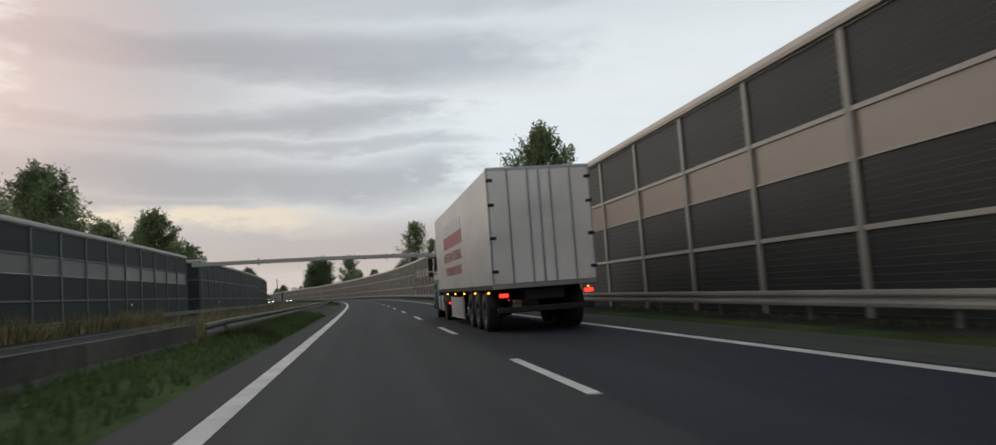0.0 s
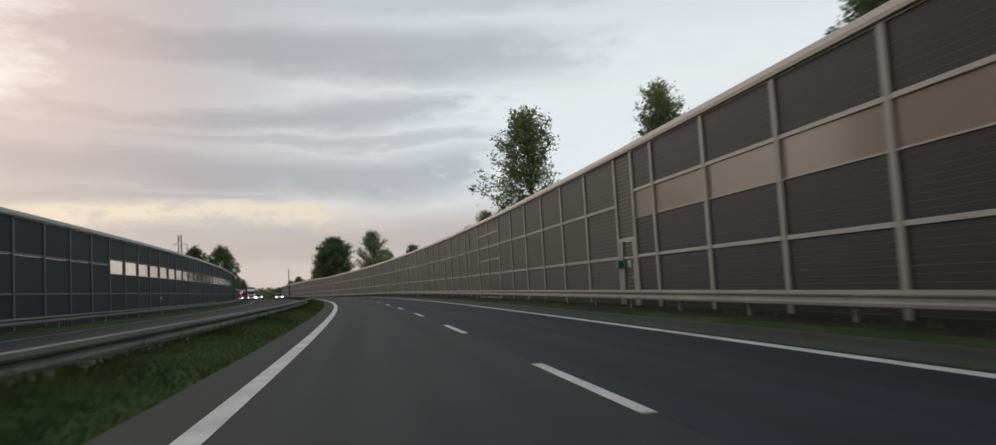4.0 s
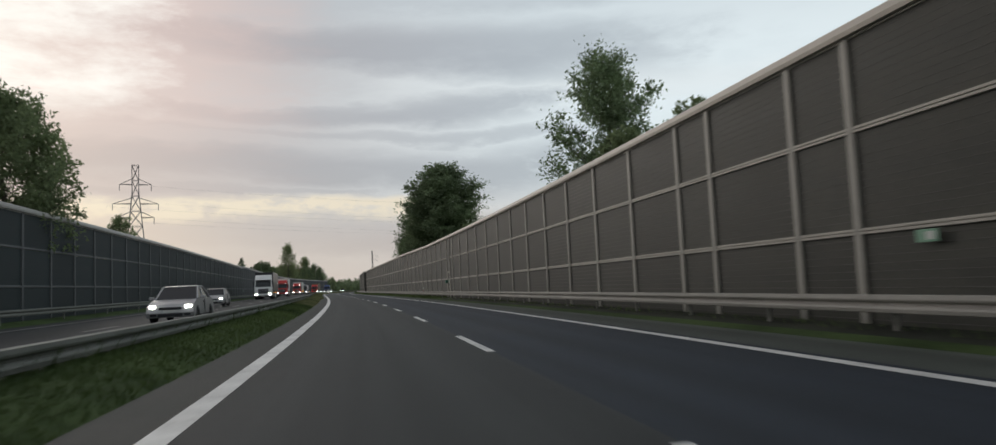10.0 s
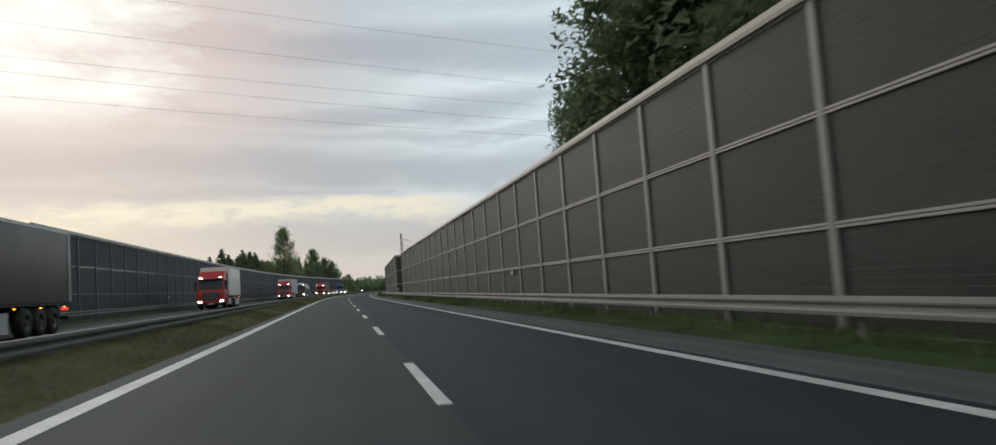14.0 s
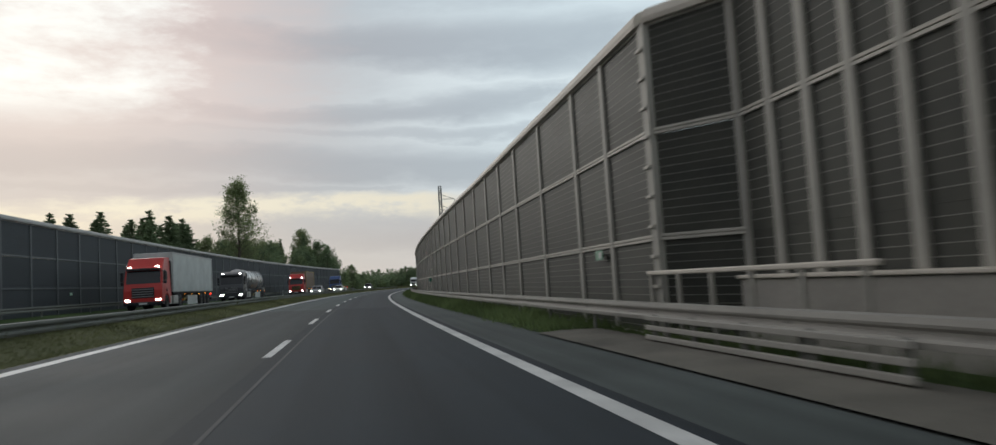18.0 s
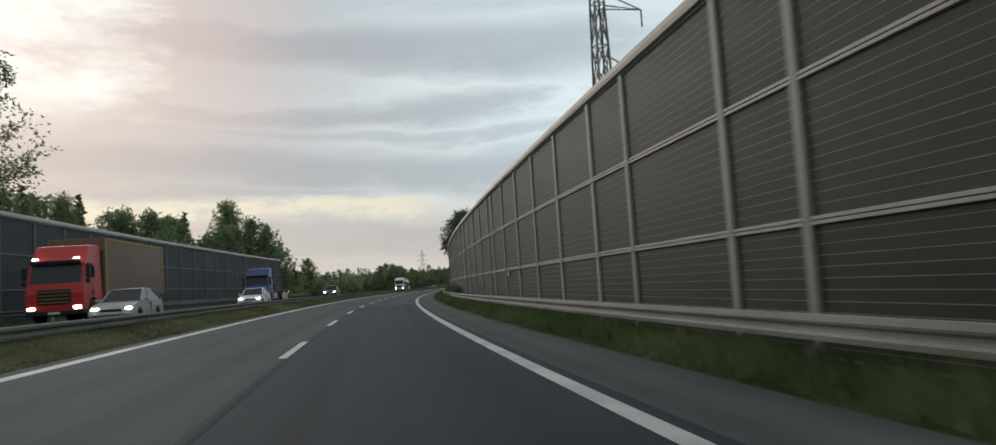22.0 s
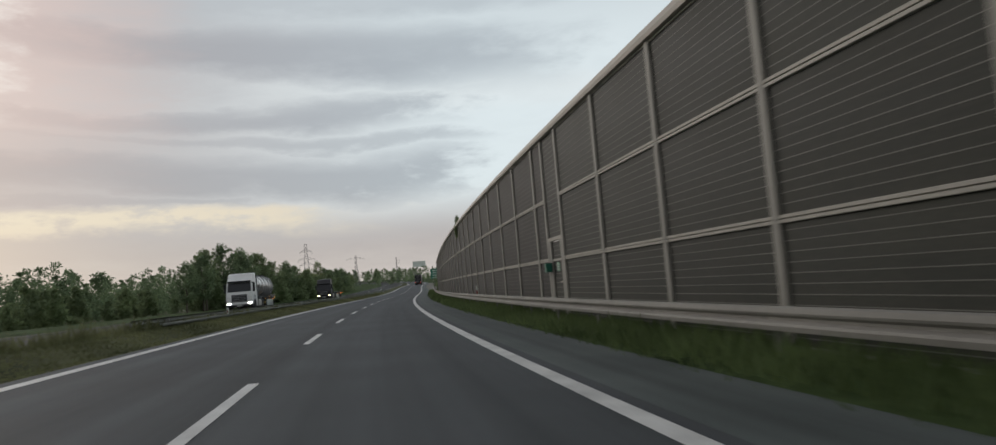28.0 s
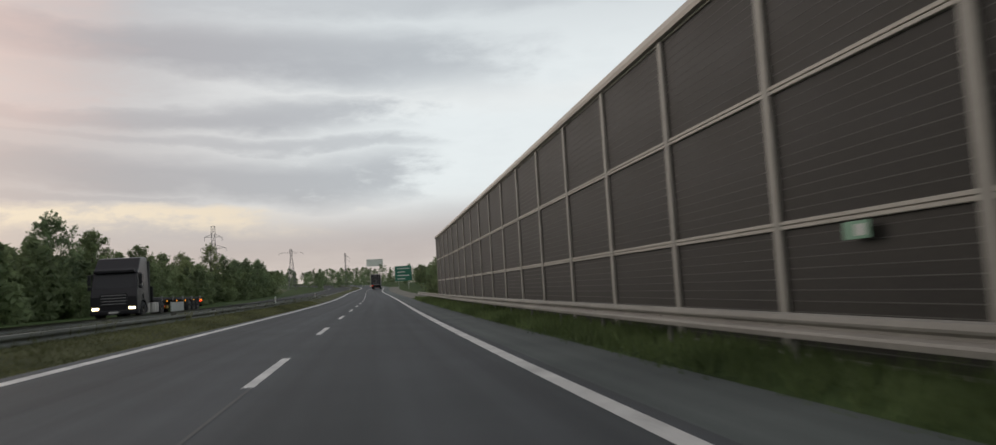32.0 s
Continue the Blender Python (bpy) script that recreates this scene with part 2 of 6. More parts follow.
# far barrier turned from the sun: its shade is put into these colours
M_PANEL_D = material("shade_side_teal_panel", (0.022, 0.031, 0.033), 0.7, 0.05, 0.2, 6, 0.1, 0.45, 0.3, None, (0.4, 1, 3), rand=0.14)
M_PANEL_L = material("shade_side_panel", (0.043, 0.049, 0.054), 0.7, 0.05, 0.2, 6, 0.1, 0.45, 0.3, None, (0.4, 1, 3), rand=0.12)
M_POST = material("barrier_post", (0.37, 0.355, 0.31), 0.6, 0.15, 0.15, 12, 0.1, 0.7, rand=0.08)
M_RAIL = material("barrier_rail", (0.46, 0.435, 0.375), 0.55, 0.1, 0.14, 12, 0.08, 0.8)
M_CAP = material("barrier_cap", (0.60, 0.55, 0.47), 0.55, 0.1, 0.12, 8, 0.08, 0.6)
# cap of the far barrier, its shaded side put into the colour
M_CAPL = material("shade_side_cap", (0.34, 0.33, 0.31), 0.6, 0.1, 0.15, 8, 0.08, 0.6)
M_ZINC = material("weathered_zinc", (0.33, 0.315, 0.28), 0.65, 0.1, 0.16, 9, 0.06, 0.5, rand=0.06)
M_ZINCD = material("zinc_post", (0.20, 0.20, 0.18), 0.6, 0.3, 0.2, 14, 0.1, 0.7)
M_CONCD = material("stained_concrete", (0.050, 0.049, 0.044), 0.9, 0, 0.5, 10, 0.4, 0.4, 0.3, (0.095, 0.09, 0.078))
# guardrails on the left: their backlit side is put into a darker zinc
M_ZINCL = material("backlit_zinc", (0.150, 0.155, 0.135), 0.7, 0.1, 0.2, 9, 0.06, 0.5, rand=0.08)
# posts and rails of the far barrier, darkened in colour as shade
M_POSTL = material("shade_side_post", (0.095, 0.10, 0.102), 0.6, 0.15, 0.15, 12, 0.1, 0.7, rand=0.1)
M_CONC = material("concrete", (0.36, 0.34, 0.30), 0.85, 0, 0.22, 14, 0.3, 0.5)
M_STRIP = sheer("clear_barrier_sheet", (0.46, 0.385, 0.315), 0.34)
M_STRIP.node_tree.nodes["Principled BSDF"].inputs["Transmission Weight"].default_value = 0.45
M_STRIPG = sheer("see_through_sheet", (0.92, 0.90, 0.88), 0.08)
M_STRIPG.node_tree.nodes["Principled BSDF"].inputs["Transmission Weight"].default_value = 0.95
# darker sheet used in the recess behind the gantry pole
M_STRIPD = sheer("dark_barrier_sheet", (0.085, 0.092, 0.095), 0.3)
M_STRIPD.node_tree.nodes["Principled BSDF"].inputs["Transmission Weight"].default_value = 0.3
# clear strip of the far barrier, shade put into its colour
M_STRIPL = sheer("shade_side_sheet", (0.36, 0.37, 0.37), 0.35)
M_BARK = material("bark", (0.10, 0.085, 0.065), 0.9, 0, 0.4, 9, 0.6, 1.5)
M_LEAF = material("leaf_green", (0.14, 0.185, 0.095), 0.75, 0, 0.45, 2.2, 0.0, 0.25, 0.3, (0.21, 0.26, 0.13), rand=0.18)
M_LEAF2 = material("leaf_dark", (0.135, 0.185, 0.105), 0.8, 0, 0.45, 2.0, 0.0, 0.25, 0.3, (0.205, 0.265, 0.145), rand=0.15)
M_LEAF3 = material("leaf_light", (0.17, 0.21, 0.105), 0.75, 0, 0.45, 2.0, 0.0, 0.25, 0.3, (0.24, 0.28, 0.14), rand=0.15)
M_STEEL = material("pylon_steel", (0.22, 0.22, 0.22), 0.6, 0.5, 0.2, 5, 0.05, 0.6)
M_DARK = material("dark_rubber", (0.018, 0.018, 0.02), 0.8, 0, 0.3, 20, 0.2, 1.0)
M_SEAM = material("panel_seam", (0.19, 0.185, 0.16), 0.5, 0.1, 0.25, 6, 0.05, 0.6)


def leafy(m, share):
    """Lets some light through the leaves."""
    n, l = m.node_tree.nodes, m.node_tree.links
    b = n["Principled BSDF"]
    tr, mx = n.new("ShaderNodeBsdfTranslucent"), n.new("ShaderNodeMixShader")
    l.new(b.inputs["Base Color"].links[0].from_socket, tr.inputs[0])
    mx.inputs[0].default_value = share
    l.new(b.outputs[0], mx.inputs[1]), l.new(tr.outputs[0], mx.inputs[2])
    l.new(mx.outputs[0], n["Material Output"].inputs[0])


for m in (M_LEAF, M_LEAF2, M_LEAF3):
    leafy(m, 0.5)

# ---- the road's line: curvature, grade and crossfall every 30 m ----
K_ROAD = (-0.334, -0.112, 0.11, 0.333, 0.556, 0.757, 0.901, 0.963, 0.943, 0.851, 0.699, 0.515, 0.337, 0.181, 0.042, -0.111, -0.292, -0.489, -0.689, -0.869, -0.999,
          -1.072, -1.094, -1.072, -1.011, -0.889, -0.696, -0.447, -0.192, 0.123, 0.332, 0.22, -0.237, -0.658, -0.552, 0.7, 2.2, 2.9, 3.0, 3.0, 3.0, 2.6, 2.2, 1.8, 1.4)
V_ROAD = (0.046, 0.088, 0.13, 0.168, 0.175, 0.12, 0.035, -0.047, -0.113, -0.138, -0.112, -0.062, -0.015, 0.002, -0.013, -0.042, -0.068, -0.084, -0.081, -0.062, -0.037,
          -0.018, -0.013, -0.016, 0.003, 0.072, 0.196, 0.475, 0.792, 0.998, 1.001, 0.832, 0.612, 0.482, 0.543, 0.804, 1.185, 1.3, 1.0, 0.6, 0.2, 0.0, 0.0, 0.0, 0.0)
C_ROAD = (-1.25, -1.29, -1.41, -1.55, -1.23, -0.73, -0.54, -0.37, -0.1, -0.51, -1.15, -1.71, -2.15, -2.18, -2.42, -2.52, -2.64, -2.7, -3.05, -3.25, -3.33,
          -3.55, -3.6, -3.42, -3.32, -2.9, -2.56, -2.28, -2.24, -2.0, -1.77, -1.57, -1.42, -1.26, -1.14, -1.05, -0.99, -0.96, -0.96, -0.96, -0.96, -0.96, -0.96, -0.96, -0.96)
KNOT = np.arange(45) * 30.0 - 30.0
S_AX = np.arange(-90.0, 1301.0, 2.0)
I0 = 45
kk = np.interp(S_AX, KNOT, K_ROAD) * 1e-3
TH = np.concatenate([[0], np.cumsum((kk[1:] + kk[:-1]) / 2 * 2.0)])
TH -= TH[I0]
tm = (TH[1:] + TH[:-1]) / 2
RX = np.concatenate([[0], np.cumsum(-np.sin(tm) * 2.0)])
RY = np.concatenate([[0], np.cumsum(np.cos(tm) * 2.0)])
RX, RY = RX - RX[I0], RY - RY[I0]
vv = np.where((S_AX < -30) | (S_AX > 1260), 0.0, np.interp(S_AX, KNOT, V_ROAD)) * 1e-4
GR = np.concatenate([[0], np.cumsum(vv[1:] * 2.0)])
GR -= GR[I0]
RZ = np.concatenate([[0], np.cumsum((GR[1:] + GR[:-1]) / 2 * 2.0)])
RZ -= RZ[I0]
CFALL = np.interp(S_AX, KNOT, C_ROAD) * 1e-2


def lie(d):
    """How far the crossfall reaches sideways."""
    return max(-13.0, min(9.0, d))


def pt(s, d, z=0.0):
    """A place by its way along the road, its distance to the right of the middle line and its height over the ground."""
    th = np.interp(s, S_AX, TH)
    return Vector((np.interp(s, S_AX, RX) + d * math.cos(th), np.interp(s, S_AX, RY) + d * math.sin(th),
                   np.interp(s, S_AX, RZ) + np.interp(s, S_AX, CFALL) * lie(d) + z))


def heading(s):
    return float(np.interp(s, S_AX, TH))


def at_road(s, d, z=0.0, turn=0.0):
    """A pose on the road whose own y looks along it."""
    return Matrix.Translation(pt(s, d, z)) @ Matrix.Rotation(heading(s) + turn, 4, "Z")


def link_mesh(name, me, mat, parent=None, label=""):
    ob = new(name, me)
    if mat is not None and not me.materials:
        me.materials.append(mat)
    if parent is not None:
        ob.parent = parent
    if label:
        ob["label"] = label
    return ob


def part(name, bm, mat, parent=None, label="", smooth=False):
    me = bpy.data.meshes.new(name)
    bm.normal_update()
    bm.to_mesh(me)
    bm.free()
    if smooth:
        for f in me.polygons:
            f.use_smooth = True
    return link_mesh(name, me, mat, parent, label)


def raw(name, verts, faces, mat, parent=None, label="", smooth=False):
    me = bpy.data.meshes.new(name)
    me.from_pydata([tuple(v) for v in verts], [], faces)
    me.update()
    if smooth:
        for f in me.polygons:
            f.use_smooth = True
    return link_mesh(name, me, mat, parent, label)


def box(bm, x0, x1, y0, y1, z0, z1, bevel=0.0, m=None):
    r = bmesh.ops.create_cube(bm, size=1.0)
    vs = r["verts"]
    for v in vs:
        v.co = Vector((x0 + (v.co.x + 0.5) * (x1 - x0), y0 + (v.co.y + 0.5) * (y1 - y0), z0 + (v.co.z + 0.5) * (z1 - z0)))
    if bevel:
        es = list({e for v in vs for e in v.link_edges})
        r = bmesh.ops.bevel(bm, geom=es, offset=bevel, segments=2, affect="EDGES", profile=0.5)
        vs = list({v for f in r["faces"] for v in f.verts} | {v for v in vs if v.is_valid})
    if m is not None:
        bmesh.ops.transform(bm, matrix=m, verts=[v for v in vs if v.is_valid])
    return vs


def rod(bm, a, b, r0, r1=None, seg=8, caps=True):
    a, b = Vector(a), Vector(b)
    r1 = r0 if r1 is None else r1
    m = Matrix.Translation((a + b) / 2) @ (b - a).to_track_quat("Z", "Y").to_matrix().to_4x4()
    return bmesh.ops.create_cone(bm, cap_ends=caps, segments=seg, radius1=r0, radius2=r1, depth=(b - a).length, matrix=m)["verts"]


def strip(name, s0, s1, cross, mat, step=4.0, parent=None, label=""):
    """A surface along the road through the cross-section's points (d, z)."""
    ss = np.arange(s0, s1 + step * 0.5, step)
    vs, fs, uv = [], [], []
    n = len(cross)
    for s in ss:
        for d, z in cross:
            vs.append(pt(s, d, z))
            uv.append((d, s))
    for i in range(len(ss) - 1):
        for j in range(n - 1):
            a = i * n + j
            fs.append((a, a + 1, a + n + 1, a + n))
    ob = raw(name, vs, fs, mat, parent, label, smooth=True)
    lay = ob.data.uv_layers.new(name="UVMap")
    for lp in ob.data.loops:
        lay.data[lp.index].uv = uv[lp.vertex_index]
    return ob


def setting(ob, label):
    return tagged(ob, label, kind="structure")


LANE = 3.7
E_END = 1230.0
# ground: one sheet that reaches the horizon
def mound(s):
    return 0.25 if 48 < s < 98 else 1.0


gv, gf = [], []
cols = [-1600, -700, -300, -120, -60, -30, -20.5, -18.7, -17.0, -16.6, -6.5, -6.1, -5.4, -4.9, -4.62, 5.45, 5.9, 6.6, 7.6, 9.5, 14, 30, 60, 120, 300, 700, 1600]
prof = {-16.6: -0.10, -6.5: -0.04, -6.1: 0.25, -5.4: 0.20, -4.9: 0.10, -4.62: -0.03, 5.45: -0.06, 5.9: 0.04, 6.6: 0.05, -17.0: 0.05, -18.7: 0.1, -20.5: 0.1}
rows_s = list(np.arange(-88, 1300, 6.0))
for s in rows_s:
    for d in cols:
        k = mound(s) if d in (-6.1, -5.4, -4.9) else 1.0
        v = pt(s, d, prof.get(d, 0.0) * k)
        if abs(d) > 40:
            v.z = -0.6 + 0.35 * (v.z + 0.6)
        gv.append(v)
n = len(cols)
for i in range(len(rows_s) - 1):
    for j in range(n - 1):
        a = i * n + j
        gf.append((a, a + 1, a + n + 1, a + n))
base = len(gv)
far = 3600.0
for (x, y) in ((-far, -far), (far, -far), (far, far), (-far, far)):
    gv.append(Vector((x, y + 400, -2.4)))
gf.append((base, base + 1, base + 2, base + 3))
ground = setting(raw("ground", gv, gf, M_GRASS, smooth=True), "rough green grass verges and flat land beside the road")
ground.data.materials.append(M_FIELD)
for f in ground.data.polygons:
    c = f.center
    f.material_index = 1 if len(f.vertices) == 4 and f.area > 150 else 0
ground.data.materials.append(M_GRASS_O)
m0, m1, r0 = cols.index(-6.5), cols.index(-4.62), next(i for i, v in enumerate(rows_s) if v > 300)
for i in range(r0, len(rows_s) - 1):
    for j in range(m0, m1 + 1):
        ground.data.polygons[i * (n - 1) + j].material_index = 2

# bare earth in the median
setting(strip("ground_bare_median", 50, 98, [(-7.0, -0.03), (-6.75, 0.16), (-6.5, 0.26), (-6.3, 0.16), (-6.1, 0.10), (-5.4, 0.07), (-4.9, 0.045), (-4.62, 0.004), (-4.45, 0.002)], M_EARTH), "bare dark earth under the median guardrail")

# darker ground strip from the shoulder to the barrier's foot
setting(strip("ground_bare_verge", -88, 318, [(6.08, 0.036), (6.4, 0.085), (7.0, 0.10), (7.42, 0.10)], M_EARTH_DARK), "dark earth under the guardrail")

# carriageways
S_NEW = 348.0      # a newer surface begins here
road = setting(strip("road", -88, S_NEW, [(-LANE, 0), (0.02, 0)], M_ASPH_OLD), "worn brownish asphalt passing lane of a dual carriageway")
setting(strip("road_margin", -88, S_NEW, [(-4.6, -0.012), (-LANE, 0)], M_MARGIN), "dark greenish asphalt margin beside the median")
setting(strip("road_right_lane", -88, S_NEW, [(0.02, 0), (LANE, 0), (4.0, 0)], M_ASPH2_OLD), "dark bluish asphalt driving lane")
setting(strip("road_shoulder", -88, S_NEW, [(4.0, 0), (5.6, -0.02), (6.1, 0.03)], M_SHOULDER_OLD), "grey asphalt shoulder strip beside the driving lane")
S_PALE = 492.0     # and a paler one here
S_EVEN = 600.0     # and one of even tone here
GRASSY = -4.2      # the grass reaches closer to the edge line from here on
setting(strip("road_ahead", S_NEW, S_PALE, [(GRASSY, -0.008), (-LANE, 0), (0.02, 0)], M_ASPH), "worn grey asphalt passing lane of the newer stretch")
setting(strip("road_further", S_PALE, S_EVEN, [(GRASSY, -0.008), (-LANE, 0), (0.02, 0)], M_ASPH_P), "greenish grey asphalt passing lane on the bend")
setting(strip("road_right_lane_ahead", S_NEW, S_PALE, [(0.02, 0), (LANE, 0), (4.0, 0)], M_ASPH2), "darker asphalt driving lane of the newer stretch")
setting(strip("road_right_lane_further", S_PALE, S_EVEN, [(0.02, 0), (LANE, 0), (4.0, 0)], M_ASPH2_P), "slate grey asphalt driving lane on the bend")
setting(strip("road_last", S_EVEN, E_END, [(GRASSY, -0.008), (-LANE, 0), (0.02, 0), (LANE, 0), (4.0, 0)], M_ASPH_U), "even grey asphalt of both lanes beyond the bend")
setting(strip("trim_lane_seam", S_PALE, S_EVEN, [(0.10, 0.004), (0.15, 0.004)], M_TARD), "dark filled joint between the two lanes")
setting(strip("road_shoulder_ahead", S_NEW, E_END, [(4.0, 0), (5.5, -0.02)], M_SHOULDER), "pale grey asphalt shoulder strip of the newer stretch")
setting(strip("road_opposite", -88, S_NEW, [(-16.5, -0.02), (-11.4, 0.0), (-6.5, -0.02)], M_OPP), "grey asphalt of the opposite carriageway")
setting(strip("road_opposite_ahead", S_NEW, E_END, [(-16.5, -0.02), (-11.4, 0.0), (-6.5, -0.02)], M_OPP), "grey asphalt of the opposite carriageway further on")
setting(strip("road_patch", 607.6, 610.4, [(-2.7, 0.004), (-0.25, 0.004)], M_ASPH2_OLD, 2.8), "dark repair patch across the passing lane")
setting(strip("trim_lane_joint", 716, 792, [(0.02, 0.004), (0.06, 0.004)], M_TAR), "thin pale joint along the dashed line")
setting(strip("trim_road_seam", 380, 492, [(0.27, 0.004), (0.315, 0.004)], M_TAR), "thin pale joint between the two lanes")


def painted(name, d0, d1, s0, s1, label, step=4.0, mat=M_PAINT):
    return setting(strip(name, s0, s1, [(d0, 0.005), (d1, 0.005)], mat, step), label)


painted("trim_edge_line_left", -LANE - 0.13, -LANE + 0.13, -88, E_END, "solid white painted edge line by the median")
painted("trim_edge_line_right", LANE - 0.125, LANE + 0.108, -88, E_END, "solid white painted edge line by the shoulder")
painted("trim_edge_line_opposite", -7.45, -7.2, -88, E_END, "grey-white edge line of the opposite carriageway", mat=M_PAINTD)
painted("trim_edge_line_far", -14.85, -14.6, -88, E_END, "grey-white far edge line of the opposite carriageway", mat=M_PAINTD)
for i in range(-4, 90):
    s = 7.2 + 12 * i
    o = strip("lane_dash", s, s + 4.3, [(-0.075, 0.006), (0.075, 0.006)], M_PAINT, 4.3, parent=road)
    if -2 < i < 70:
        o = strip("lane_dash_opposite", s + 3, s + 7, [(-11.1, 0.008), (-10.95, 0.008)], M_PAINTD, 4.0, parent=road)


# ---- noise barriers ----
def panel_mesh(name, h, mat, rib=0.15, seam_mat=None):
    """A ribbed cassette panel, 4 m wide about its middle, h high, its face to -x."""
    n = max(1, round(h / rib))
    p = h / n
    prof = []
    for i in range(n):
        z = i * p
        prof += [(-0.040, z), (-0.044, z + 0.003), (-0.044, z + 0.012), (-0.040, z + 0.015)]
    prof.append((-0.040, h))
    vs, fs, seam = [], [], []
    for x, z in prof:
        vs += [(x, -2.0, z), (x, 2.0, z)]
    for i in range(len(prof) - 1):
        a = 2 * i
        fs.append((a, a + 2, a + 3, a + 1))
        seam.append(1 if i % 4 < 3 else 0)
    b = len(vs)
    vs += [(0.06, -2, 0), (0.06, 2, 0), (0.06, 2, h), (0.06, -2, h)]
    fs += [(b, b + 1, b + 2, b + 3), (0, 1, b + 1, b), (2 * len(prof) - 2, b + 3, b + 2, 2 * len(prof) - 1)]
    me = bpy.data.meshes.new(name)
    me.from_pydata(vs, [], fs)
    me.update()
    me.materials.append(mat)
    me.materials.append(seam_mat or M_SEAM)
    for k, v in enumerate(seam):
        me.polygons[k].material_index = v if k > 2 else 0
    return me


def grooved(name, mat):
    """A rail of two flanges with a groove between, its face to -x."""
    prof = [(0.0, -0.06), (-0.085, -0.06), (-0.09, -0.052), (-0.09, -0.012), (-0.085, -0.007), (-0.055, -0.007), (-0.055, 0.007), (-0.085, 0.007), (-0.09, 0.012), (-0.09, 0.052), (-0.085, 0.06), (0.0, 0.06)]
    n = len(prof)
    vs = [(x, y, z) for y in (-2.0, 2.0) for x, z in prof]
    fs = [(i, (i + 1) % n, (i + 1) % n + n, i + n) for i in range(n)] + [tuple(range(n - 1, -1, -1)), tuple(range(n, 2 * n))]
    me = bpy.data.meshes.new(name)
    me.from_pydata(vs, [], [f[::-1] for f in fs])
    me.update()
    me.materials.append(mat)
    return me


def box_mesh(name, mat, x0, x1, y0, y1, z0, z1, bevel=0.0):
    bm = bmesh.new()
    box(bm, x0, x1, y0, y1, z0, z1, bevel)
    me = bpy.data.meshes.new(name)
    bm.to_mesh(me)
    bm.free()
    me.materials.append(mat)
    return me


def post_mesh(name, h, mat):
    """A boxed steel post, its front to -x."""
    w, k, c = 0.108, 0.105, 0.012
    out = [(-k, -w + c), (-k, w - c), (-k + c, w), (0.10, w), (0.10, -w), (-k + c, -w)]
    n = len(out)
    vs = [(x, y, z) for z in (-0.4, h) for x, y in out]
    fs = [(i, (i + 1) % n, (i + 1) % n + n, i + n) for i in range(n)] + [tuple(range(n, 2 * n)), tuple(range(n - 1, -1, -1))]
    me = bpy.data.meshes.new(name)
    me.from_pydata(vs, [], [f[::-1] for f in fs])
    me.update()
    me.materials.append(mat)
    return me


def cap_mesh(name, mat):
    prof = [(-0.17, -0.03), (-0.19, 0.06), (-0.15, 0.20), (-0.04, 0.27), (0.1, 0.26), (0.17, 0.16), (0.17, -0.03)]
    vs, fs = [], []
    for x, z in prof:
        vs += [(x, -2.03, z), (x, 2.03, z)]
    n = len(prof)
    for i in range(n):
        a, b = 2 * i, 2 * ((i + 1) % n)
        fs.append((a, b, b + 1, a + 1))
    fs += [tuple(range(0, 2 * n, 2)), tuple(range(2 * n - 1, 0, -2))]
    me = bpy.data.meshes.new(name)
    me.from_pydata(vs, [], fs)
    me.update()
    me.materials.append(mat)
    return me


Z1, Z2 = 1.86, 3.84
H_A, H_B = 5.70, 5.93
ME = {}
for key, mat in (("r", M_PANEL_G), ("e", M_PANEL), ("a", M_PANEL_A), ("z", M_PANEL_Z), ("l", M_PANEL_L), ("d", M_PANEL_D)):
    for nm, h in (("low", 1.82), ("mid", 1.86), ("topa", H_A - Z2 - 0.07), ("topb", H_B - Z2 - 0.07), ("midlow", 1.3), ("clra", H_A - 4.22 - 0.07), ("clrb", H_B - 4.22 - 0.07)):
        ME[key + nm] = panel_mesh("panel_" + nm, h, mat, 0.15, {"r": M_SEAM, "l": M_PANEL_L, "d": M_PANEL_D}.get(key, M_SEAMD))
ME["strip"] = box_mesh("clear_sheet", M_STRIP, -0.03, -0.005, -2.0, 2.0, 0, 0.95)
ME["stripl"] = box_mesh("clear_sheet", M_STRIPL, -0.03, -0.005, -2.0, 2.0, 0, 0.95)
ME["stripd"] = box_mesh("clear_sheet", M_STRIPD, -0.03, -0.005, -2.0, 2.0, 0, 0.95)
ME["stripg"] = box_mesh("clear_sheet", M_STRIPG, -0.03, -0.005, -2.0, 2.0, 0, 0.95)
ME["railg"] = grooved("rail", M_RAIL)
ME["raill"] = box_mesh("rail", M_POSTL, -0.085, 0.0, -2.0, 2.0, -0.055, 0.055, 0.012)
ME["rail"] = box_mesh("rail", M_RAIL, -0.085, 0.0, -2.0, 2.0, -0.055, 0.055, 0.012)
ME["lip"] = box_mesh("rail_lip", M_RAIL, -0.075, 0.0, -2.0, 2.0, -0.02, 0.02, 0.006)
ME["cap"] = cap_mesh("cap", M_CAP)
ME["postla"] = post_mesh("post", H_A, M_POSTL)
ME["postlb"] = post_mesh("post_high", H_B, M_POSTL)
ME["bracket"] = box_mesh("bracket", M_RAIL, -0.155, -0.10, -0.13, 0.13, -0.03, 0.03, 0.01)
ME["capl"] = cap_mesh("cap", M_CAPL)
ME["posta"] = post_mesh("post", H_A, M_POST)
ME["postb"] = post_mesh("post_high", H_B, M_POST)
ME["plinth"] = box_mesh("plinth", M_CONC, -0.05, 0.05, -2.0, 2.0, -0.4, 0.06, 0.01)


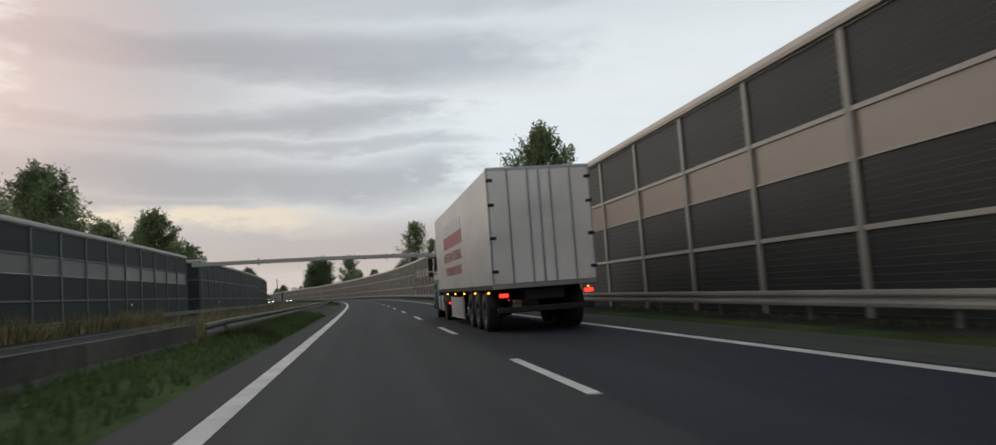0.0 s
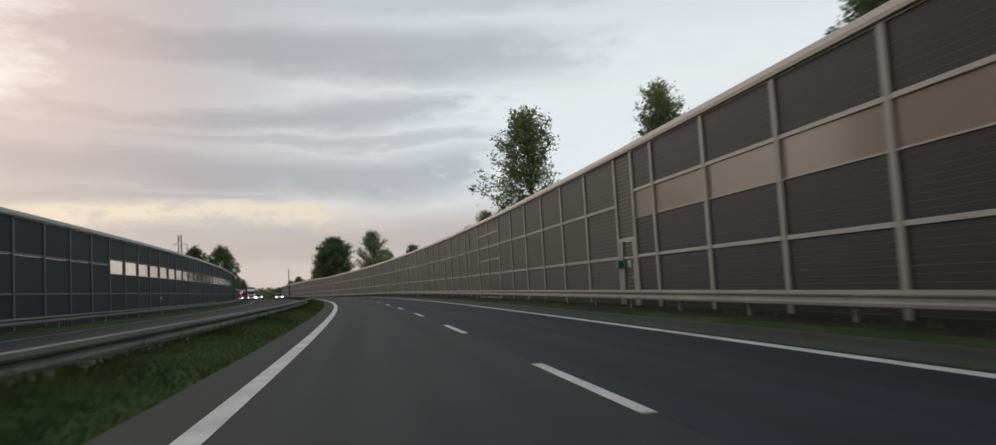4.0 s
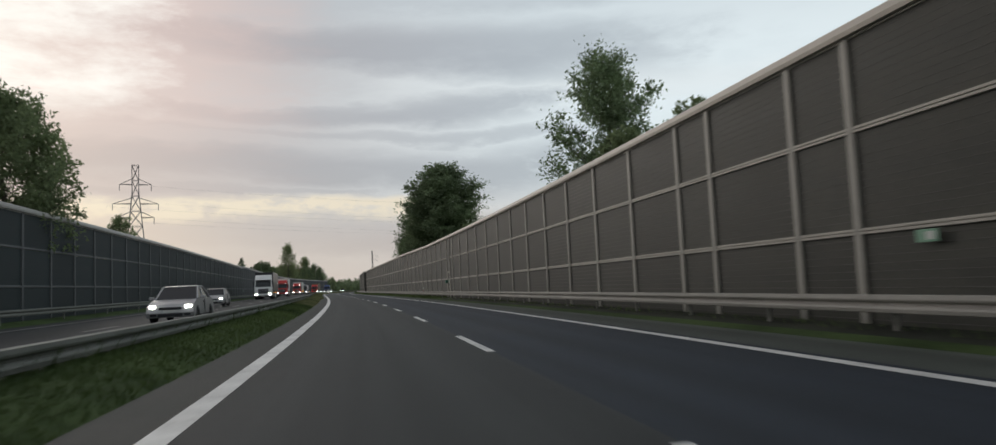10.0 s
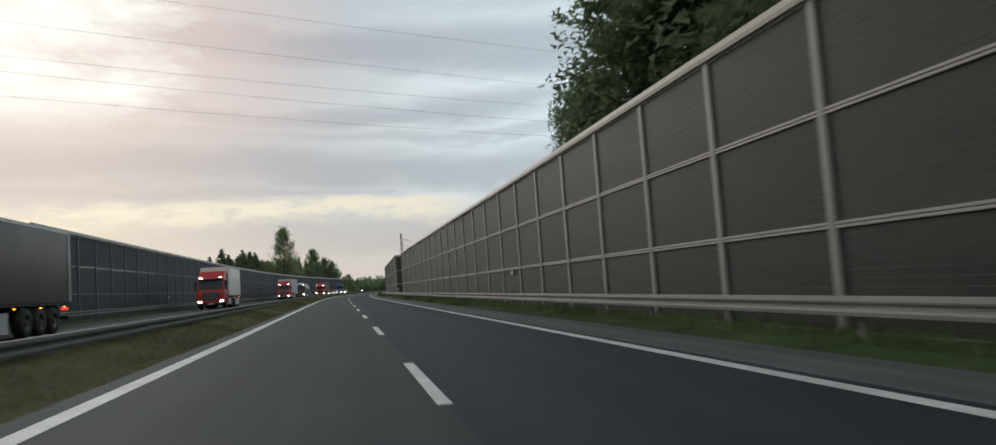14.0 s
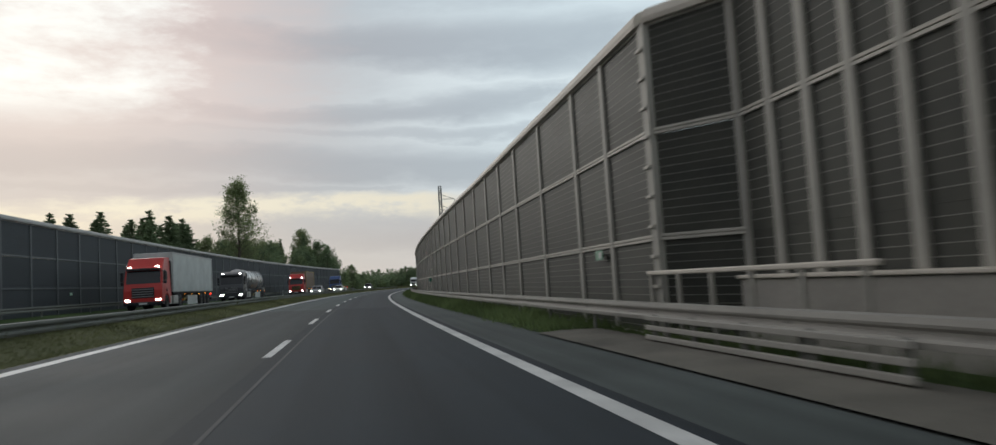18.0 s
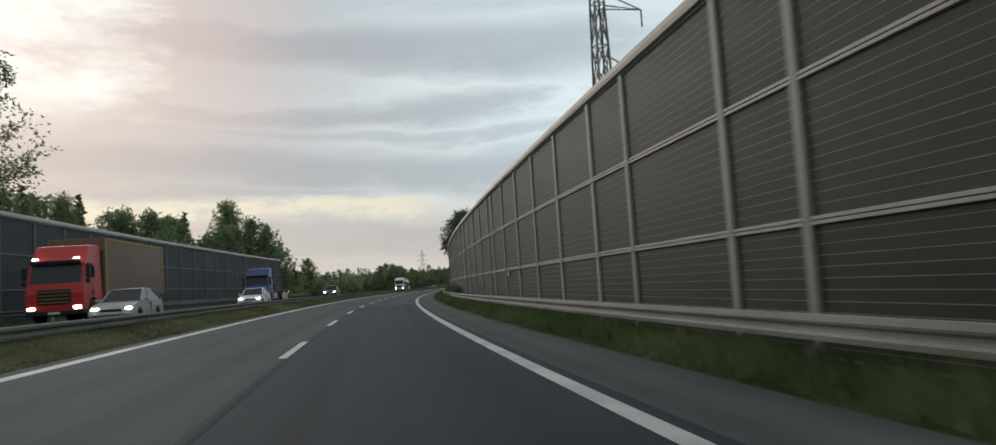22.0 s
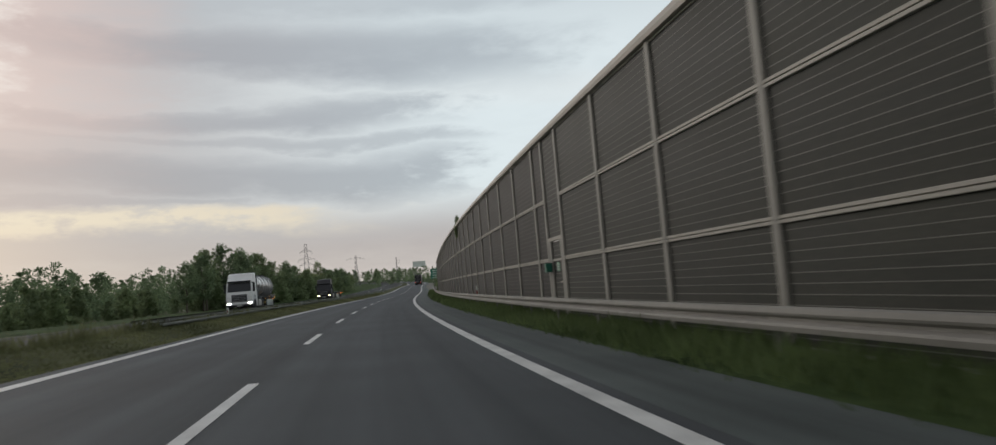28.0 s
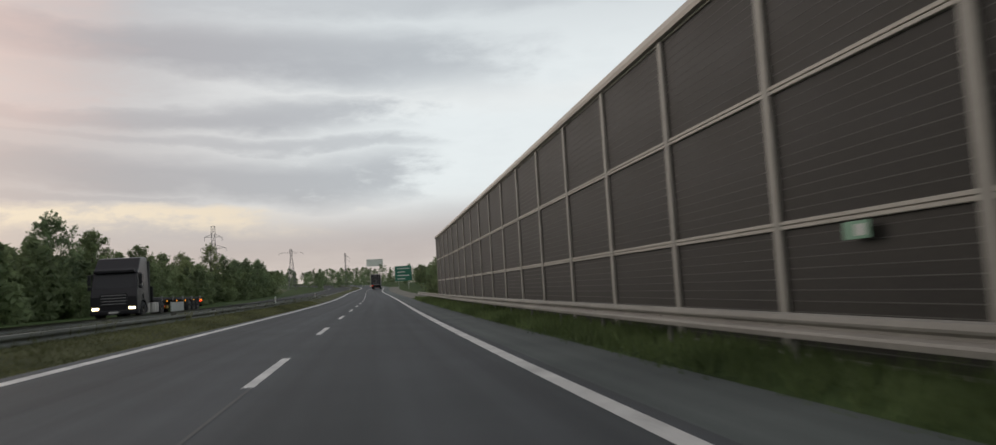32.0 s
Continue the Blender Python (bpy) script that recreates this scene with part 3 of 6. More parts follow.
def chord(p0, p1, face):
    """A pose midway between two places, its y along them, and its -x to the road (face 1) or its +x (face -1), with their distance."""
    v = p1 - p0
    w = v.length
    y = v.normalized() * face
    zax = Vector((0, 0, 1))
    x = y.cross(zax).normalized()
    zz = x.cross(y)
    m = Matrix((x, y, zz)).transposed().to_4x4()
    m.translation = (p0 + p1) / 2
    return m, w


def bay(thing, q0, q1, side, high, style="plain", face=1, sheet="strip", tall=(1.0, 1.0), lid=False):
    """One field between two posts; tall: how much higher it stands at its two ends (lid: its top row alone)."""
    m, w = chord(q0, q1, face)
    k = Matrix.Diagonal((1, (w - 0.02) / 4.0, 1, 1))
    H = H_B if high else H_A
    rail = ME[{"l": "raill", "d": "raill", "r": "railg", "z": "railg", "e": "railg"}.get(side, "rail")]

    def put(name, me, z):
        ob = link_mesh(name, me, None, thing)
        t0, t1 = tall
        if lid and t0 + t1 > 2.0:
            e0, e1 = (t0 - 1) * H, (t1 - 1) * H
            grow = Matrix.Identity(4)
            if z > H - 0.2:
                grow[2][1], z = (e1 - e0) / 4.0 * face, z + (e0 + e1) / 2
            elif z > Z2:
                grow[2][2] = 1 + (e0 + e1) / 2 / (H - Z2 - 0.07)
            ob.matrix_basis = m @ Matrix.Translation((0, 0, z)) @ k @ grow
            return ob
        rise = Matrix.Identity(4)
        rise[2][1] = (z + 0.5) * (t1 - t0) / 4.0 * face
        rise[2][2] = (t0 + t1) / 2
        ob.matrix_basis = m @ Matrix.Translation((0, 0, z * (t0 + t1) / 2)) @ k @ rise if t0 != t1 else m @ Matrix.Translation((0, 0, z)) @ k
        return ob

    put("panel", ME[side + "low"], 0.02)
    if style == "clear":
        put("panel", ME[side + "midlow"], Z1 + 0.06)
        put("clear_sheet", ME[sheet], 3.24)
        put("rail", ME["lip"], 3.22)
        put("panel", ME[side + ("clrb" if high else "clra")], 4.24)
        put("rail", rail, 4.22)
    else:
        if style == "recess":
            put("panel", ME[side + "mid"], 1.84).scale.z = 1.07
        else:
            put("panel", ME[side + "mid"], Z1 + 0.05)
        put("panel", ME[side + ("topb" if high else "topa")], Z2 + 0.05)
        put("rail", rail, Z2)
    if style != "recess":
        put("rail", rail, Z1)
    put("rail", ME["lip"], H - 0.06)
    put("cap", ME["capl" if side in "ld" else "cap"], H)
    put("plinth", ME["plinth"], 0.0)


def post(thing, q, th, high, me=None):
    ob = link_mesh("post", me or ME["postb" if high else "posta"], None, thing)
    ob.matrix_basis = Matrix.Translation(q) @ Matrix.Rotation(th, 4, "Z")
    return ob


def series(a, step, n):
    return [a + step * i for i in range(n)]


POSTS = {}


def barrier(label, places, side, high, clear_to=-1e9, skip=(), face=1, clear_from=-1e9, bracketed=(), recess=(), sheet="strip", tall=None, lid=False):
    """A barrier through the posts (s, d); skip: fields left out (a gate stands there)."""
    thing = tagged(new("noise_barrier"), label, "noise barrier", "noise barriers along the road")
    for i, (s, d) in enumerate(places):
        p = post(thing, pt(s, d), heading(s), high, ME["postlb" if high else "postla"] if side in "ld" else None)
        if tall:
            p.scale.z = tall(s)
        at = (round(s, 1), round(d, 1))
        if at in POSTS:
            bpy.data.objects.remove(POSTS[at])
        POSTS[at] = p
        if s in bracketed:
            for k in range(9):
                o = link_mesh("bracket", ME["bracket"], None, p)
                o.matrix_basis = Matrix.Translation((0, 0, 0.95 + 0.56 * k))
        if i + 1 < len(places):
            s1, d1 = places[i + 1]
            if any(abs(s - g) < 0.3 for g in skip):
                continue
            bay(thing, pt(s, d), pt(s1, d1), side, high, "clear" if clear_from <= s < clear_to else ("recess" if s in recess else "plain"), face, sheet, (tall(s), tall(s1)) if tall else (1.0, 1.0), lid)
    return thing


D_W = 7.5
GATE1, GATE2, GATE3, GATE4 = 123.2, 317.85, 516.45, 710.25
def line(lst, d=D_W):
    return [(s - 0.2 if s > 486 else s, d) for s in lst]


def chain(*legs):
    """Post places: (from, to, fields) after one another."""
    out = []
    for a, b, n in legs:
        out += [a + (b - a) * i / n for i in range(n)]
    return out + [legs[-1][1]]


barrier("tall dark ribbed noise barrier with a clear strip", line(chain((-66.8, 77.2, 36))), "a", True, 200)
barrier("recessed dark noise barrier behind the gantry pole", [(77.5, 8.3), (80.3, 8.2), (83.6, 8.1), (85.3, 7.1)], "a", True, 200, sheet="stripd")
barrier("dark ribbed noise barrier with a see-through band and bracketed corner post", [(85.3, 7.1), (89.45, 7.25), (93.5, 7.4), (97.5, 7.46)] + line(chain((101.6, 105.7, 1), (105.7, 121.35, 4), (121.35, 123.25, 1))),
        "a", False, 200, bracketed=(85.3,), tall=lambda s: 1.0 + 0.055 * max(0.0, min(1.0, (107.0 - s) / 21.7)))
barrier("dark brown ribbed noise barrier with pale posts", line(chain((125.1, 156.4, 8), (156.4, 160.4, 1), (160.4, 162.3, 1), (162.3, 182.4, 5), (182.4, 186.3, 1), (186.3, 188.15, 1), (188.15, 208.25, 5), (208.25, 231.95, 6), (231.95, 259.9, 7),
                                                                       (259.9, 261.95, 1), (261.95, 265.95, 1), (265.95, 268.05, 1), (268.05, 284.0, 4), (284.0, 316.05, 8), (316.05, 317.85, 1))), "e", False)
barrier("dark brown noise barrier with pale rails", line(chain((319.7, 335.25, 4), (335.25, 359.6, 6), (359.6, 363.6, 1))), "e", False, tall=lambda s: 1.0 + 0.0404 * max(0.0, min(1.0, (s - 335.25) / 28.35)), lid=True)
barrier("dark brown noise barrier with pale rails and posts", line(chain((363.6, 387.25, 6), (387.25, 403.4, 4), (403.4, 451.75, 12), (451.75, 454.7, 1))), "e", True, bracketed=(454.7,))
barrier("recessed noise barrier with closely set posts", [(454.95, 7.5), (455.7, 8.1)] + [(456.6 + 1.0 * i, 8.1) for i in range(6)] + [(463.2, 7.15)], "r", True, recess=[455.7] + [456.6 + 1.0 * i for i in range(5)])
barrier("tall dark ribbed noise barrier along a bend", [(463.3, 7.15), (465.9, 7.2), (468.5, 7.25), (472.5, 7.3), (476.6, 7.36), (480.2, 7.42), (483.8, 7.46)] + line(chain((488.05, 500.4, 3), (500.4, 503.9, 1), (503.9, 507.95, 1), (507.95, 512.25, 1), (512.25, 516.45, 1))), "r", True, bracketed=(463.3,))
barrier("tall dark noise barrier with short fields", line(chain((518.55, 521.5, 1), (521.5, 525.4, 1), (525.4, 528.4, 1), (528.4, 531.7, 1), (531.7, 535.4, 1), (535.4, 551.5, 4), (551.5, 555.3, 1), (555.3, 557.55, 1), (557.55, 562.45, 1), (562.45, 565.35, 1),
                                                                (565.35, 569.5, 1), (569.5, 581.15, 3), (581.15, 585.0, 1), (585.0, 586.9, 1), (586.9, 607.3, 5), (607.3, 619.2, 3), (619.2, 631.95, 3), (631.95, 652.2, 5), (652.2, 686.75, 9), (686.75, 699.65, 3), (699.65, 708.15, 2))), "r", True)
barrier("tall dark ribbed noise barrier that ends by bushes", line(chain((710.3, 712.0, 1), (712.0, 724.65, 3), (724.65, 744.3, 5), (744.3, 768.25, 6), (768.25, 791.65, 6), (791.65, 852.0, 15))), "z", True)
D_L = -18.75
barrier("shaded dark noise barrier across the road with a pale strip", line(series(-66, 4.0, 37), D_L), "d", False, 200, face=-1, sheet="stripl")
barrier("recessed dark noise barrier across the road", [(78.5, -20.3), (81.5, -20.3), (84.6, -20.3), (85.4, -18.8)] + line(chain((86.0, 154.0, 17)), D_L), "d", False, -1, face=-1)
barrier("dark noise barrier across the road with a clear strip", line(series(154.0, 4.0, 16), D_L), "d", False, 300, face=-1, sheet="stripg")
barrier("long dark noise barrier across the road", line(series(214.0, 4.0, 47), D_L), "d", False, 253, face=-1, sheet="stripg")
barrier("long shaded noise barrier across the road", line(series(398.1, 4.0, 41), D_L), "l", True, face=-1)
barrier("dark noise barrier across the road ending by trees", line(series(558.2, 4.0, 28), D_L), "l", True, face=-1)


# ---- guardrails ----
def w_beam(name, length, mat):
    """A W-shaped rail, its face to -x, its top edge at z = 0."""
    prof = [(0.02, 0.0), (-0.05, -0.015), (-0.06, -0.075), (-0.05, -0.105), (0.005, -0.14), (0.005, -0.17), (-0.05, -0.205), (-0.06, -0.235), (-0.05, -0.295), (0.02, -0.31)]
    vs, fs = [], []
    for k, off in ((0, 0.0), (1, 0.006)):
        for x, z in prof:
            vs += [(x + off, -length / 2, z), (x + off, length / 2, z)]
    n = len(prof)
    for i in range(n - 1):
        a = 2 * i
        fs.append((a, a + 2, a + 3, a + 1))
        a += 2 * n
        fs.append((a, a + 1, a + 3, a + 2))
    for a in (0, 2 * n - 2):
        fs.append((a, a + 1, a + 1 + 2 * n, a + 2 * n))
    me = bpy.data.meshes.new(name)
    me.from_pydata(vs, [], fs)
    me.update()
    me.materials.append(mat)
    return me


ME["beam"] = w_beam("beam", 4.0, M_ZINC)
ME["beaml"] = w_beam("beam", 4.0, M_ZINCL)
ME["gpost"] = box_mesh("guard_post", M_ZINCD, -0.02, 0.03, -0.06, 0.06, -0.75, -0.03, 0.008)
ME["gblock"] = box_mesh("spacer", M_ZINCD, -0.16, 0.0, -0.05, 0.05, -0.24, -0.06, 0.008)


def guardrail(label, s0, s1, d, top, face, step=4.0, gpost=0.17):
    thing = tagged(new("guardrail"), label, "guardrail", "guardrails along the road")
    s = s0
    while s < s1 - 0.1:
        e = min(s + step, s1)
        za, zb = (top[0] + (top[1] - top[0]) * (q - s0) / (s1 - s0) for q in (s, e))
        m, w = chord(pt(s, d, za), pt(e, d, zb), face)
        o = link_mesh("beam", ME["beam" if d > 0 else "beaml"], None, thing)
        o.matrix_basis = m @ Matrix.Diagonal((1, w / 4.0, 1, 1))
        o = link_mesh("guard_post", ME["gpost"], None, thing)
        o.matrix_basis = m @ Matrix.Translation((gpost, 0, 0))
        o = link_mesh("spacer", ME["gblock"], None, o)
        o.matrix_basis = Matrix.Translation((-0.01, 0, 0))
        s = e
    return thing


D_G = 6.46
for a, b in ((-80, 120), (120, 320), (320, 520), (520, 720), (720, 870)):
    guardrail("weathered galvanised steel guardrail before the noise barrier", a, b, D_G, (0.70, 0.70), 1)
guardrail("weathered steel guardrail along the grassy median", 22, 110, -6.05, (0.70, 0.66), -1)
guardrail("weathered steel guardrail along the grassy median", 110, 240, -6.05, (0.66, 0.60), -1)
guardrail("weathered steel guardrail along the grassy median", 240, 440, -6.05, (0.60, 0.60), -1)
guardrail("weathered steel guardrail along the grassy median", 440, 688, -6.05, (0.60, 0.56), -1)
guardrail("weathered steel guardrail low in the grass of the median", 714, 776, -6.05, (0.40, 0.50), -1)
guardrail("second steel guardrail on the far side of the median", 714, 776, -7.05, (0.54, 0.60), 1, 8.0)
guardrail("weathered steel guardrail along the grassy median", 776, 900, -6.05, (0.50, 0.52), -1, 4.0)
guardrail("second steel guardrail on the far side of the median", 776, 900, -7.05, (0.60, 0.60), 1, 8.0)
guardrail("steel guardrail before the far noise barrier", -80, 200, -17.2, (0.72, 0.72), -1, 8.0)
guardrail("steel guardrail before the far noise barrier", 200, 440, -17.2, (0.72, 0.72), -1, 8.0)
guardrail("steel guardrail before the far noise barrier", 440, 680, -17.2, (0.72, 0.72), -1, 8.0)


# ---- trees ----
def leaf_mass(centres, per, size, spread, rng, flat=0.8):
    """Leaves round the given centres, in one mesh."""
    c = np.repeat(np.array([k[:3] for k in centres]), per, axis=0)
    rad = np.repeat(np.array([k[3] for k in centres]), per)[:, None]
    g = rng.normal(size=c.shape)
    g /= np.linalg.norm(g, axis=1, keepdims=True)
    p = c + g * rad * (rng.random((len(c), 1)) ** 0.45) * np.array([1, 1, flat]) * spread
    return leaves(p, rng.normal(size=p.shape), size, rng)


def leaves(p, a, size, rng):
    """Pointed leaves at the places p, each along its own way a."""
    a = a / np.linalg.norm(a, axis=1, keepdims=True)
    b = np.cross(a, rng.normal(size=p.shape))
    b /= np.linalg.norm(b, axis=1, keepdims=True)
    s = size * (0.6 + 0.8 * rng.random((len(p), 1)))
    v = np.stack([p + a * s, p - a * s * 0.6 + b * s * 0.45, p - a * s * 0.6 - b * s * 0.45], 1).reshape(-1, 3)
    i = np.arange(len(p)) * 3
    return v, np.stack([i, i + 1, i + 2], 1)


def sprays(twigs, per, size, rng, thin=0.46):
    """Leaves along twigs (start, way, length): dense within, feathery at the tips."""
    st = np.repeat(np.array([t[0] for t in twigs]), per, axis=0)
    way = np.repeat(np.array([t[1] for t in twigs]), per, axis=0)
    ln = np.repeat(np.array([t[2] for t in twigs]), per)[:, None]
    u = rng.random((len(st), 1))
    p = st + way * ln * u + rng.normal(size=st.shape) * ln * thin * (1.05 - 0.75 * u) * 0.62
    return leaves(p, way + rng.normal(size=st.shape) * 0.9, size, rng)


def np_mesh(name, v, f, mat):
    me = bpy.data.meshes.new(name)
    me.vertices.add(len(v))
    me.vertices.foreach_set("co", v.astype(np.float32).ravel())
    k = f.shape[1]
    me.loops.add(f.size)
    me.loops.foreach_set("vertex_index", f.astype(np.int32).ravel())
    me.polygons.add(len(f))
    me.polygons.foreach_set("loop_start", np.arange(len(f), dtype=np.int32) * k)
    me.update(calc_edges=True)
    me.materials.append(mat)
    return me


# crown outlines: how far the limbs reach (as a share of the height) at a share of the height
SHAPES = {
    "round": ((0.26, 0.10), (0.38, 0.27), (0.55, 0.33), (0.75, 0.29), (0.9, 0.17), (1.0, 0.03)),
    "oval": ((0.20, 0.08), (0.34, 0.17), (0.52, 0.22), (0.74, 0.21), (0.9, 0.13), (1.0, 0.02)),
    "lobed": ((0.22, 0.06), (0.36, 0.14), (0.55, 0.20), (0.74, 0.20), (0.9, 0.13), (1.0, 0.03)),
    "aspen": ((0.12, 0.12), (0.26, 0.215), (0.42, 0.225), (0.62, 0.185), (0.82, 0.11), (1.0, 0.015)),
    "loose": ((0.22, 0.07), (0.4, 0.18), (0.6, 0.22), (0.8, 0.16), (1.0, 0.02)),
    "high": ((0.40, 0.10), (0.52, 0.26), (0.68, 0.33), (0.84, 0.26), (0.95, 0.13), (1.0, 0.04)),
    "bush": ((0.0, 0.42), (0.2, 0.68), (0.5, 0.70), (0.8, 0.45), (1.0, 0.08)),
}


def tree(kind, h, seed, mat, limbs=34, twigs=9, per=22, leaf=0.21, gaps=0.04, lobes=0.12, droop=0.0):
    """A tree h metres high: trunk, limbs and a crown of leafy twigs with gaps and an uneven outline."""
    rng = np.random.default_rng(seed)
    thing = new("tree")
    bm = bmesh.new()
    segs = 7
    path = [Vector((0.012 * h * math.sin(i * 1.3 + seed), 0.010 * h * math.cos(i * 1.7 + seed), h * 0.92 * i / segs)) for i in range(segs + 1)]
    path[0] = Vector((0, 0, -0.5))
    r0 = 0.018 * h + 0.04
    for i in range(segs):
        rod(bm, path[i], path[i + 1], r0 * (1 - i / segs * 0.92), r0 * (1 - (i + 1) / segs * 0.92), 7, False)

    def stem(z):
        k = min(segs - 1, max(0, int(z / (h * 0.92) * segs)))
        return path[k].lerp(path[k + 1], max(0.0, min(1.0, z / (h * 0.92) * segs - k)))

    shape = SHAPES[kind]
    zs, rs = [q[0] for q in shape], [q[1] for q in shape]
    ph = rng.random(3) * 6.28
    tw = []
    for i in range(limbs):
        u = (i + 0.5) / limbs
        zt = zs[0] + (1.0 - zs[0]) * u ** 0.9
        ang = i * 2.399 + rng.random() * 0.9
        if rng.random() < gaps:
            continue
        reach = np.interp(zt, zs, rs) * h * (1 + lobes * math.sin(2 * ang + ph[0]) + lobes * 0.9 * math.sin(3 * ang + 9 * zt + ph[1])) * (0.70 + 0.34 * rng.random())
        tip = Vector((reach * math.cos(ang), reach * math.sin(ang), zt * h))
        st = stem(max(0.06 * h, zt * h - reach * (0.75 - droop)))
        rod(bm, st, tip, r0 * 0.30 * (1.12 - zt), r0 * 0.05, 5, False)
        way = (tip - st).normalized()
        for k in range(twigs):
            v = 0.22 + 0.78 * (k + rng.random()) / twigs
            b = st.lerp(tip, v)
            g = Vector(rng.normal(size=3))
            w = (way * 0.7 + g * 0.62 + Vector((0, 0, 0.30 - droop))).normalized()
            tw.append((tuple(b), tuple(w), (0.06 * h + 0.3) * (0.7 + 0.7 * rng.random()) if kind != "bush" else 0.24 * h * (0.6 + 0.8 * rng.random())))
    part("trunk", bm, M_BARK, thing, smooth=True)
    v, f = sprays(tw, per, leaf, rng)
    link_mesh("crown", np_mesh("crown", v, f, mat), None, thing)
    return thing


def fir(h, seed, mat, whorls=36, per=24, leaf=0.21):
    """A fir h metres high: whorls of drooping flat branches round a straight trunk."""
    rng = np.random.default_rng(seed)
    thing = new("tree")
    bm = bmesh.new()
    rod(bm, (0, 0, -0.5), (0, 0, h * 0.97), 0.016 * h + 0.03, 0.012, 8, False)
    P, A = [], []
    for i in range(whorls):
        zt = 0.04 + 0.95 * (i / (whorls - 1)) ** 0.95
        for k in range(6):
            ang = k * 0.898 + i * 1.31 + rng.random() * 0.5
            zk = zt + rng.normal() * 0.012
            r = h * (0.215 * max(0.0, 1 - zt) ** 0.85 + 0.010) * (0.55 + 0.6 * rng.random())
            out = np.array([math.cos(ang), math.sin(ang), -0.10 + 0.45 * zt])
            side = np.array([-math.sin(ang), math.cos(ang), 0.0])
            u = rng.random((per, 1)) ** 0.7
            w = rng.normal(size=(per, 1)) * 0.22 * r * (1.08 - u)
            dip = np.array([[0.0, 0.0, 1.0]]) * (-0.16 * r * u * u + 0.11 * r * rng.normal(size=(per, 1)))
            P.append(np.array([[0.0, 0.0, zk * h]]) + out * r * u + side * w + dip)
            A.append(out + side * np.sign(w) * 0.6 + rng.normal(size=(per, 3)) * 0.25)
    part("trunk", bm, M_BARK, thing, smooth=True)
    v, f = leaves(np.concatenate(P), np.concatenate(A), leaf, rng)
    link_mesh("crown", np_mesh("crown", v, f, mat), None, thing)
    return thing


# built once each, then planted and copied: name -> (height, tree)
PROTO = {
    "round": (12.0, tree("round", 12.0, 3, M_LEAF)),
    "round2": (12.0, tree("round", 12.0, 8, M_LEAF2, lobes=0.18)),
    "loose": (14.0, tree("loose", 14.0, 31, M_LEAF3, 34, 9, 18, 0.20, 0.08, 0.2)),
    "fir": (14.0, fir(14.0, 14, M_LEAF2)),
    "fir2": (14.0, fir(14.0, 19, M_LEAF2, 33)),
    "poplar": (16.0, tree("oval", 16.0, 5, M_LEAF2, 110, 14, 42, 0.15, 0.02, 0.10)),
    "lobed": (16.0, tree("lobed", 16.0, 12, M_LEAF2, 74, 12, 36, 0.145, 0.08, 0.26)),
    "aspen": (14.0, tree("aspen", 14.0, 17, M_LEAF3, 76, 11, 26, 0.12, 0.10, 0.16)),
    "birch": (14.0, tree("loose", 14.0, 11, M_LEAF3, 60, 11, 32, 0.135, 0.08, 0.22)),
    "oak": (12.0, tree("round", 12.0, 23, M_LEAF, 84, 12, 30, 0.145, 0.03, 0.15)),
    "high": (12.0, tree("high", 12.0, 27, M_LEAF2, 80, 14, 36, 0.13, 0.03, 0.2)),
    "bush": (3.0, tree("bush", 3.0, 21, M_LEAF, 34, 6, 30, 0.12)),
}
LABEL = {"round": "leafy green broadleaf tree behind the barrier", "loose": "loose light green tree with thin foliage", "fir2": "dark pointed fir tree beyond the barrier", "lobed": "tall poplar with a gap between its two crowns", "oak": "spreading green broadleaf tree with full foliage", "round2": "dark green broadleaf tree in dusk light", "poplar": "tall dense dark green poplar behind the barrier",
         "birch": "slender light green tree with loose foliage", "aspen": "tall slender leafy aspen rising over the barrier", "fir": "dark pointed fir tree beyond the barrier", "high": "green broadleaf tree with its crown over the barrier", "bush": "low leafy green bush on the verge"}
used = set()


def plant(kind, s, d, h, z=0.0, turn=None, wide=1.0, label=""):
    hh, src = PROTO[kind]
    p = pt(s, d, z)
    if abs(d) > 40:
        p.z = -0.6 + 0.35 * (p.z + 0.6)
    k = h / hh
    t = turn if turn is not None else (s * 1.7 + d * 2.3) % 6.28
    m = Matrix.Translation(p) @ Matrix.Rotation(t, 4, "Z")
    if kind in used:
        ob = copy_thing(src, m)
    else:
        used.add(kind)
        ob = src
        ob.matrix_basis = m
    ob.scale = (k * wide, k * wide, k)
    ob.name = "bush" if kind == "bush" else "tree"
    tagged(ob, label or LABEL[kind], "bush" if kind == "bush" else "tree", "bushes by the road" if kind == "bush" else "trees along the road")
    return ob


plant("poplar", 364.6, 14.2, 19.2, wide=1.5)
plant("poplar", 375, 13.0, 15.4, wide=1.35)
plant("poplar", 379.4, 10.3, 9.6, wide=0.95)
plant("lobed", 294, 14.9, 15.7, wide=0.98)
plant("birch", 158.6, 12.5, 14.8)
plant("oak", 114.2, 12.4, 10.3, wide=0.85)
plant("birch", 129.5, 11.4, 9.4, wide=0.85)
plant("birch", 71.3, 10.5, 8.8, wide=0.9)
plant("oak", 51, 10.4, 11.5, wide=0.85)
plant("oak", 295.4, -21.6, 12.9, wide=1.1)
plant("oak", 294.0, -27.5, 12.9, turn=2.0, wide=0.97)
plant("round", 322.5, -22.2, 8.2, wide=0.8)
plant("aspen", 598, -25.8, 21.4, wide=0.98)
